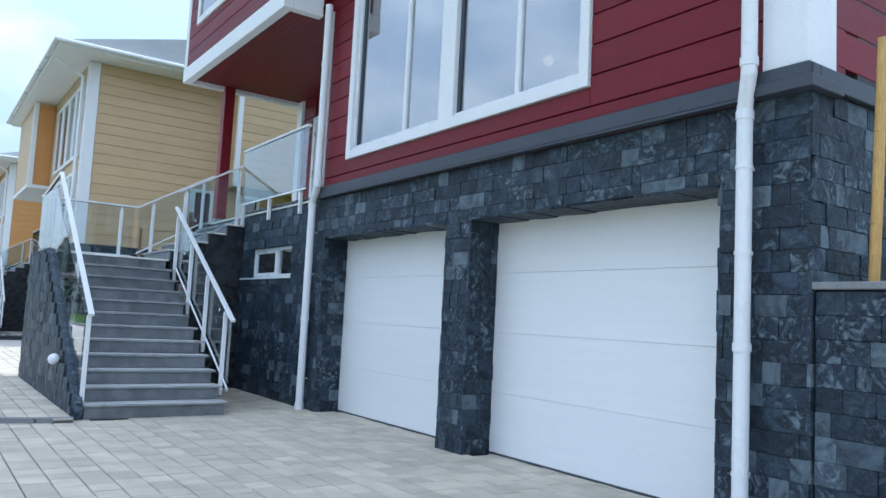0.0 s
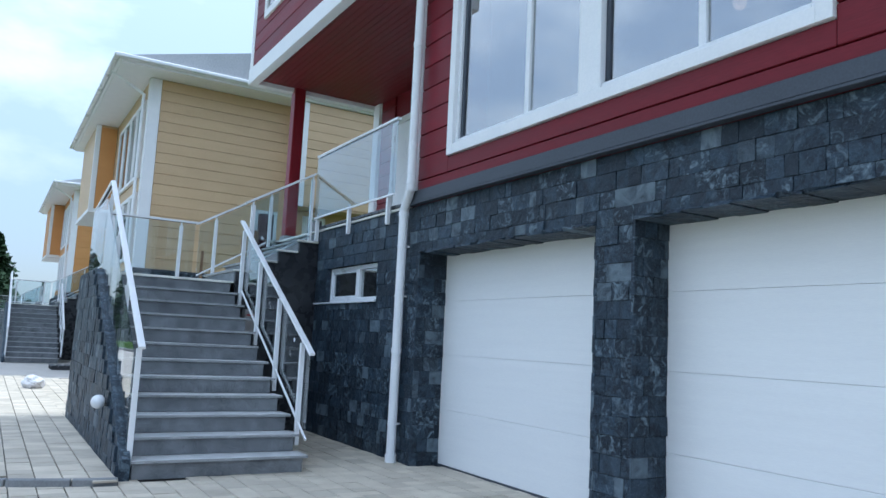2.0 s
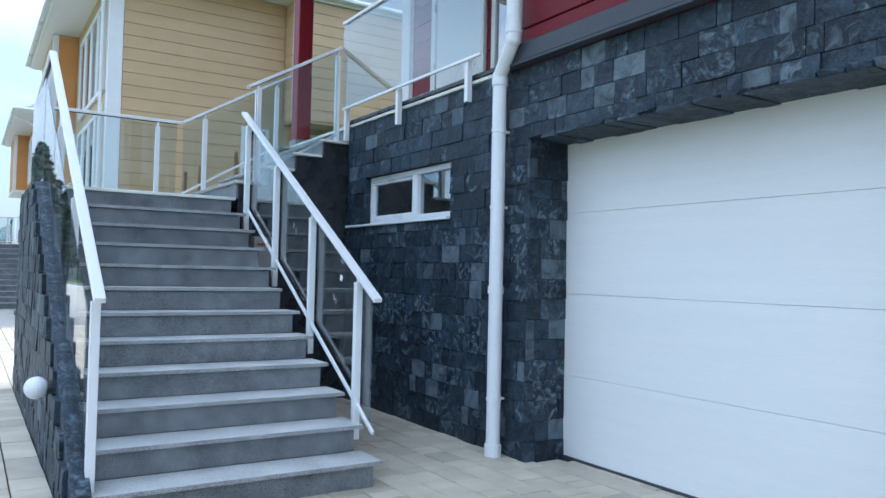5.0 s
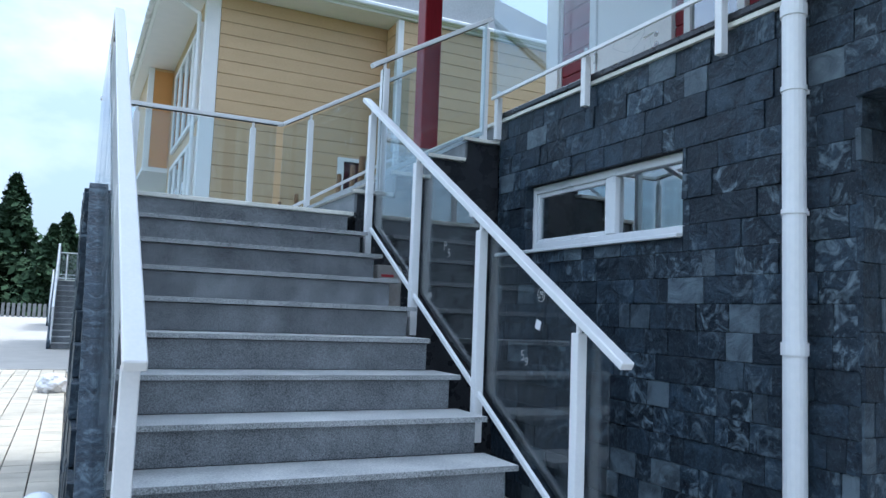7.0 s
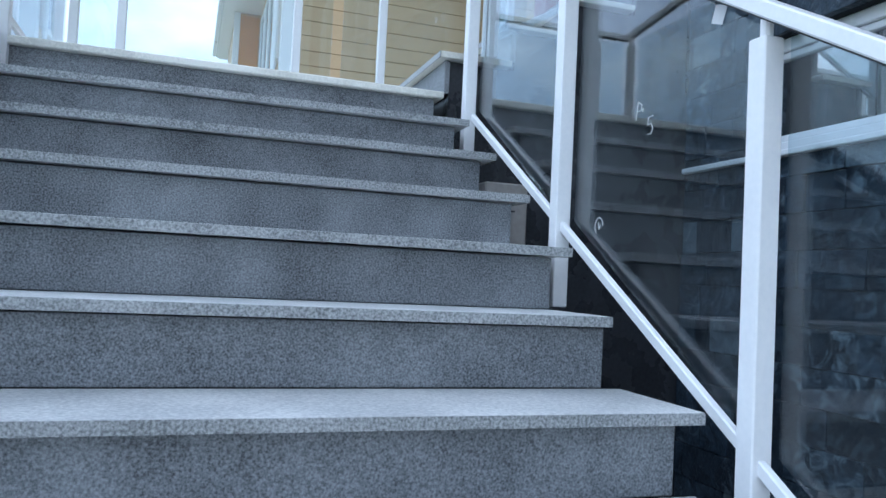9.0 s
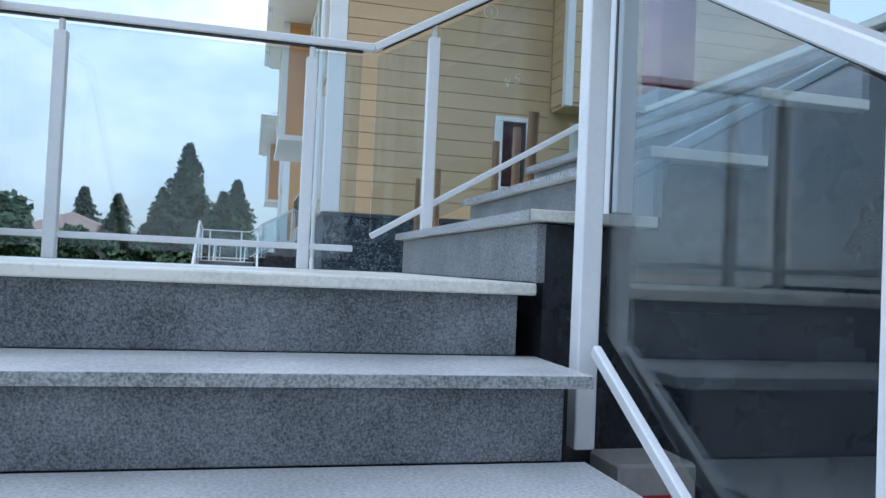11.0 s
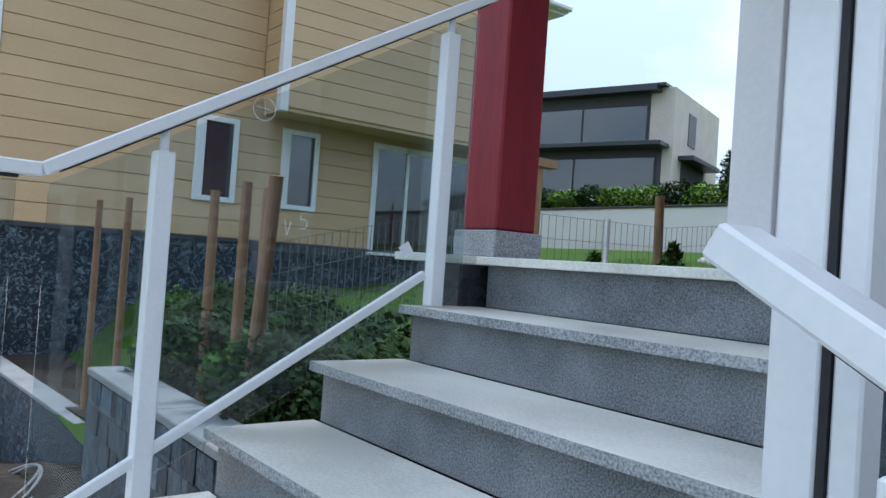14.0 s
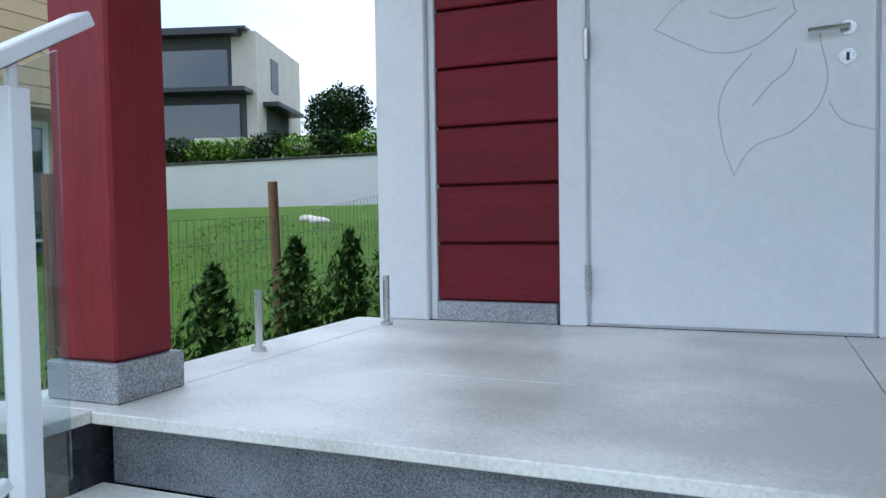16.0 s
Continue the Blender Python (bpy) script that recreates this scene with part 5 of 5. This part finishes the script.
# ---- hill behind: white wall, hedge, modern house ----
WY = 18.4
white_wall = setting("wall_white", boxed(-60, 8, WY, WY + 0.3, 2.6, 5.35), WHITE_WALL, "long white rendered garden wall behind the lawn", "wall")
part("coping", boxed(-60, 8, WY - 0.04, WY + 0.34, 5.351, 5.42, bevel=0.01), DARK_FRAME, white_wall, "dark coping")
hill = bmesh.new()
prism(hill, [(WY + 0.31, 2.0), (WY + 0.31, 5.3), (30, 6.9), (48, 8.2), (90, 9.5), (90, 2.0)], "x", -120, 40)
setting("hill", hill, GRASS, "grassy hill behind the white wall", "hill")
for i in range(28):
    x = -45 + i * 1.25
    light = i % 5 not in (1, 4)
    bush("hedge_shrub", "bright green clipped hedge shrub on the white wall" if light else "dark green clipped hedge shrub on the white wall", x, WY + 1.3, 5.3,
         1.0, 0.8, 1.05 if light else 1.2, LEAF_LIGHT if light else LEAF_DARK, 1900, 120 + i, "hedge", size=0.09)
mh = thing("modern_house", "pale stone two-storey modern house with dark balconies", "house", at=(-42.9, 32.2, 7.35))
mh.rotation_euler = (0, 0, radians(18))
part("wall", boxed(-5, 5, 0, 9, 0, 6.6, bevel=0.02), SAND_STONE, mh)
part("roof", boxed(-5.4, 4.6, -0.6, 9.2, 6.601, 6.75), DARK_FRAME, mh)
# Flat dark plates on the wall paint the shade of deep balconies.
part("upper_recess_shade", boxed(-4.6, 3.6, -0.02, 0.0, 3.5, 6.3), ROOM_SHADE, mh)
part("lower_recess_shade", boxed(-4.6, 4.4, -0.02, 0.0, 0.5, 3.1), DARK_FRAME, mh)
part("balcony", boxed(-5.0, 4.8, -1.5, -0.021, 3.1, 3.35, bevel=0.02), DARK_FRAME, mh, "dark balcony slab")
part("upper_canopy", boxed(-5.2, 4.2, -0.9, -0.021, 6.3, 6.6), DARK_FRAME, mh)
for a, b, z0, z1 in ((-3.4, -0.6, 3.5, 5.6), (-0.5, 3.4, 3.5, 5.6), (-3.8, -1.0, 0.7, 2.6), (-0.9, 4.0, 0.7, 2.6)):
    w = part("window", boxed(a, b, -0.06, -0.03, z0, z1), FAR_GLASS, mh)
    part("frame", boxed(a - 0.08, a, -0.08, -0.021, z0, z1), DARK_FRAME, w)
    part("frame", boxed(b, b + 0.08, -0.08, -0.021, z0, z1), DARK_FRAME, w)
part("side_window", boxed(5.001, 5.04, 2.6, 4.0, 3.7, 5.6), DARK_FRAME, mh)
# Dark plate paints the shade of a side niche; nothing is cut in.
part("side_niche_shade", boxed(5.001, 5.04, 1.6, 6.0, 0.6, 2.6), ROOM_SHADE, mh)
part("side_canopy", boxed(5.001, 5.9, 1.0, 6.5, 2.6, 2.85), DARK_FRAME, mh)
part("lower_wall", boxed(2.0, 5.0, -1.6, -0.022, -2.0, 0.6), SAND_STONE, mh)
for i, (x, y, s) in enumerate(((-33, 34, 2.6), (-29, 36, 3.4), (-26.5, 35, 2.6), (-37, 40, 3.0))):
    bush("hill_tree", "dark green tree beside the modern house", x, y, 6.9, s * 0.8, s * 0.8, s * 1.6, LEAF_DARK, 5000, 160 + i, "hill trees", "tree", size=0.16)
for i, (x, y) in enumerate(((-21.6, 13.1), (-22.0, 13.3))):
    st = thing("boulder", "pale boulder lying in the lawn", "stone", "boulders", at=(x, y, lawn_height(x, y)))
    sb = bmesh.new()
    bmesh.ops.create_icosphere(sb, subdivisions=3, radius=0.2)
    for v in sb.verts:
        v.co = Vector((v.co.x * 1.3, v.co.y, v.co.z * 0.6)) * (1 + 0.5 * noise.noise(v.co * 2.5))
    part("rock", sb, CARD, st)

# grass blades near the fence
rnd = random.Random(8)
gb = bmesh.new()
for k in range(12000):
    x, y = rnd.uniform(-24, -14.4), rnd.uniform(0.4, 13)
    z = lawn_height(x, y) - 0.01
    a, hgt = rnd.uniform(0, 6.28), rnd.uniform(0.025, 0.06)
    dx, dy = 0.012 * math.cos(a), 0.012 * math.sin(a)
    gb.faces.new((gb.verts.new((x - dx, y - dy, z)), gb.verts.new((x + dx, y + dy, z)), gb.verts.new((x + dy * 3, y - dx * 3, z + hgt))))
tagged(new("grass", mesh_of("grass", gb, BLADE)), "short green grass blades on the lawn", "grass", kind="stuff")


# ---- boards, stones and pavers, piece by piece ----
def board_mesh(w, h, d, name, mat):
    return mesh_of(name, boxed(0, w, 0, d, 0, h, bevel=0.005), mat)


PITCH = 0.28
CASE = (WIN_X0 - 0.075, WIN_X1 + 0.075, WIN_Z0 - 0.075, WIN_Z1 + 0.075)
z = 3.055
while z < 9.2:
    spans = [(X_HOUSE_L + 0.17, -2.175)]
    if z + PITCH > CASE[2] and z < CASE[3]:
        spans = [(X_HOUSE_L + 0.17, CASE[0]), (CASE[1], -2.175)]
    lo = max(z, 3.215)
    for a, b in spans:
        part("plank", boxed(a, b, -0.012, 0.018, lo, z + PITCH - 0.012, bevel=0.006), RED, wall_upper)
    if lo < CASE[2] - 0.03 < z + PITCH:
        part("plank", boxed(CASE[0] + 0.002, CASE[1] - 0.002, -0.012, 0.018, lo, CASE[2] - 0.003, bevel=0.006), RED, wall_upper)
    z += PITCH
z = BOX_Z + 0.215
while z < 9.2:
    part("plank", boxed(BX0 + 0.145, BX1 - 0.165, BOX_Y - 0.012, BOX_Y + 0.018, z, z + PITCH - 0.012, bevel=0.006), RED, bay)
    part("plank", boxed(BX1 - 0.018, BX1 + 0.012, BOX_Y + 0.125, -0.02, z, z + PITCH - 0.012, bevel=0.006), RED, bay)
    z += PITCH
PITCH = 0.253
z = PORCH_Z + 0.09
while z < BOX_Z - 0.02:
    for a, b in ((-13.866, -13.318), (-12.05, -11.91), (-11.19, X_HOUSE_L - 0.02)):
        part("plank", boxed(a, b, Y_DOOR + 0.012, Y_DOOR + 0.046, z, min(z + PITCH - 0.012, BOX_Z - 0.003), bevel=0.006), RED, wall_door)
    z += PITCH
PITCH = 0.28
z = 3.28
while z < 9.2:
    part("plank", boxed(X_HOUSE_R - 0.028, X_HOUSE_R + 0.004, 0.31, 8.0, z, z + PITCH - 0.012, bevel=0.006), RED, wall_side)
    z += PITCH

STONE_MESH = [mesh_of("slate_stone", (lambda bm: [setattr(v, "co", v.co + Vector((0, 0.16 * noise.noise(v.co * 3 + Vector((q, 0, 0))), 0))) for v in bm.verts] and bm)(
    boxed(-0.5, 0.5, -0.5, 0.5, -0.5, 0.5, bevel=0.03)), SLATE) for q in range(6)]
rest_v, rest_f = [], []
n_stone = [0]
srnd = random.Random(21)


def lay(parent, origin, u, nrm, length, z0, z1, near, holes=(), course=0.15, widths=(0.1, 0.14, 0.18, 0.2, 0.24, 0.28)):
    """Courses of split stone over a face: u runs along it, nrm points out of it. near(p): stones to keep as pieces."""
    z = z0
    u, nrm, origin = Vector(u), Vector(nrm), Vector(origin)
    rows = max(1, round((z1 - z0) / course))
    ch = (z1 - z0) / rows
    for r in range(rows):
        s = -srnd.uniform(0, 0.15)
        while s < length - 0.01:
            w = srnd.choice(widths)
            a, b = max(0, s), min(length, s + w)
            s += w
            if length - b < 0.06:
                b, s = length, length
            if b - a < 0.03:
                continue
            za, zb = z0 + r * ch, z0 + (r + 1) * ch
            clipped = [(a, b, za, zb)]
            for h in holes:
                nxt = []
                for a1, b1, c1, d1 in clipped:
                    if b1 <= h[0] or a1 >= h[1] or d1 <= h[2] or c1 >= h[3]:
                        nxt.append((a1, b1, c1, d1))
                        continue
                    if a1 < h[0]:
                        nxt.append((a1, h[0], c1, d1))
                    if b1 > h[1]:
                        nxt.append((h[1], b1, c1, d1))
                    m0, m1 = max(a1, h[0]), min(b1, h[1])
                    if c1 < h[2]:
                        nxt.append((m0, m1, c1, h[2]))
                    if d1 > h[3]:
                        nxt.append((m0, m1, h[3], d1))
                clipped = nxt
            for a1, b1, c1, d1 in clipped:
                if b1 - a1 < 0.02 or d1 - c1 < 0.02:
                    continue
                depth = srnd.uniform(0.027, 0.037)
                c = origin + u * ((a1 + b1) / 2) + nrm * (depth / 2 - 0.004)
                c.z = (c1 + d1) / 2
                sz = (b1 - a1 - 0.003, depth, d1 - c1 - 0.003)
                m = Matrix((u * sz[0], -nrm * sz[1], Vector((0, 0, sz[2])))).transposed()
                m = (Matrix.Rotation(radians(srnd.uniform(-1.6, 1.6)), 3, "Z") @ Matrix.Rotation(radians(srnd.uniform(-1.6, 1.6)), 3, u) @ m).to_4x4()
                m.translation = c
                if near(c) and n_stone[0] < 300:
                    n_stone[0] += 1
                    piece("stone", srnd.choice(STONE_MESH), parent, m)
                else:
                    src = srnd.choice(STONE_MESH)
                    o = len(rest_v)
                    rest_v.extend(tuple(m @ v.co) for v in src.vertices)
                    rest_f.extend(tuple(o + i for i in p.vertices) for p in src.polygons)


def near_stairs(p):
    return p.x < -8.9 and p.z < 3.1


X0W = -12.28
lay(wall_front, (X0W, 0.03, 0), (1, 0, 0), (0, -1, 0), X_HOUSE_R - X0W, 0.0, 3.03, near_stairs,
    [(GL - X0W, GM0 - X0W, -1, GH), (GM1 - X0W, GR - X0W, -1, GH), (SW[0] - X0W, SW[1] - X0W, SW[2] - 0.02, SW[3])])
for x, s in ((GL, 1), (GM0, -1), (GM1, 1), (GR, -1)):
    lay(wall_front, (x - s * 0.012, 0.0, 0), (0, 1, 0), (s, 0, 0), 0.46, 0.0, GH, lambda p: False)
lay(wall_front, (SW[0], 0.0, 0), (0, 1, 0), (1, 0, 0), 0.07, SW[2], SW[3], lambda p: False)
lay(wall_side, (X_HOUSE_R - 0.012, 0.0, 0), (0, 1, 0), (1, 0, 0), 6.0, 0.0, 3.05, lambda p: False)
lay(low, (X_HOUSE_R + 0.026, 0.05, 0), (1, 0, 0), (0, -1, 0), 3.9, 0.0, 1.69, lambda p: False)
lay(ret, (-18.6, -0.22, 0), (1, 0, 0), (0, -1, 0), 4.5, 0.7, 1.92, lambda p: False, course=0.2)
zr = 0.0
while zr < LAND_Z - 0.02:
    xe = FIRST - max(0.0, (zr - 0.05) * GO / RISE)
    lay(stair, (X_FAR - 0.1, Y_L - 0.1, 0), (1, 0, 0), (0, -1, 0), xe - X_FAR + 0.1, zr, min(zr + 0.15, LAND_Z), lambda p: False)
    zr += 0.15
# ragged slate undersides of the lintels
for x0, x1 in ((GL, GM0), (GM1, GR)):
    s = x0
    while s < x1 - 0.03:
        w = min(srnd.uniform(0.12, 0.28), x1 - s)
        m = Matrix.Translation((s + w / 2, 0.22, GH - 0.008)) @ Matrix.Diagonal((w - 0.004, 0.46, srnd.uniform(0.02, 0.05), 1))
        src = srnd.choice(STONE_MESH)
        o = len(rest_v)
        rest_v.extend(tuple(m @ v.co) for v in src.vertices)
        rest_f.extend(tuple(o + i for i in p.vertices) for p in src.polygons)
        s += w
me = bpy.data.meshes.new("stone_cladding")
me.from_pydata(rest_v, [], rest_f)
me.materials.append(SLATE_REST)
rest = new("stone_cladding", me)
rest.parent = wall_front
rest["kind"] = "stuff"

# block pavers
PD = 0.215
PAVER_MESHES = [(w, mesh_of("paver_block", boxed(-w / 2 + 0.0035, w / 2 - 0.0035, -PD / 2 + 0.005, PD / 2 - 0.005, -0.02, 0.0, bevel=0.003), PAVER)) for w in (0.145, 0.215, 0.29)]
KERB_LINE = [(-8.76, -3.12), (-8.8, -3.5), (-8.95, -4.0), (-9.3, -4.6), (-9.9, -5.3), (-10.9, -6.2), (-12.4, -7.2), (-14.5, -8.2), (-17.5, -9.25)]


def raised(x, y):
    """Inside the low step of paving beside the stairs."""
    for (x0, y0), (x1, y1) in zip(KERB_LINE, KERB_LINE[1:]):
        if y1 < y <= y0:
            return x < x0 + (x1 - x0) * (y - y0) / (y1 - y0)
    return False


side_kerb = tagged(new("kerb_low"), "low curved grey concrete kerb beside the stairs", "kerb", kind="structure")
for (x0, y0), (x1, y1) in zip(KERB_LINE, KERB_LINE[1:]):
    n = max(1, round(math.hypot(x1 - x0, y1 - y0) / 0.55))
    for k in range(n):
        p, q = Vector((x0, y0, 0.03)).lerp(Vector((x1, y1, 0.03)), k / n), Vector((x0, y0, 0.03)).lerp(Vector((x1, y1, 0.03)), (k + 0.985) / n)
        part("kerb_stone", bar(bmesh.new(), p, q, 0.09, 0.075, bevel=0.008), KERB, side_kerb)
step_bed = [(x - 0.03, y) for x, y in KERB_LINE] + [(-24, -9.25), (-24, -3.12)]
setting("pavement_step", prism(bmesh.new(), step_bed, "z", -0.007, 0.044), JOINT, "raised bed of the paving beside the stairs", "pavement")
paving = bpy.data.objects["pavement"]
pv, pf = [], []
prnd = random.Random(4)
count = 0
j = 0
y = 0.42
while y > -9.2:
    edge = -23.8 + prnd.uniform(0, 0.2)
    while edge < 4:
        w, block = prnd.choice(PAVER_MESHES)
        x = edge + w / 2
        edge += w
        inside = (x < X_LAND + 3.5 and FIRST - 3.6 < x < FIRST - 0.05 and Y_L < y < Y_R - 0.1) or (X_FAR - 0.1 < x < FIRST - 0.1 and Y_L - 0.1 < y < Y_R - 0.15)
        solid = y > 0.0 and not (GL + 0.1 < x < GM0 - 0.1 or GM1 + 0.1 < x < GR - 0.1)
        garden = (-21.2 < x < X_FAR - 0.1 and y > -1.55) or (x <= -21.2 and y > -0.2) or (-24.2 < x <= -21.2 and y > -1.5 + 0.3 * max(0.0, -21.9 - x) ** 1.5)
        if not inside and not solid and not garden:
            dz = (0.062 if raised(x, y) else 0.009) + prnd.uniform(-0.003, 0.002)
            m = pose(x, y, dz, prnd.uniform(-0.5, 0.5), prnd.uniform(-0.5, 0.5), prnd.uniform(-0.6, 0.6))
            if count < 300 and -9.0 < x < -4.0 and -3.3 < y < 0:
                count += 1
                piece("paver", block, paving, m)
            else:
                o = len(pv)
                pv.extend(tuple(m @ v.co) for v in block.vertices)
                pf.extend(tuple(o + i for i in p.vertices) for p in block.polygons)
    y -= PD
    j += 1
me = bpy.data.meshes.new("paver_field")
me.from_pydata(pv, [], pf)
me.materials.append(PAVER_REST)
field = new("paver_field", me)
field.parent = paving
field["kind"] = "stuff"
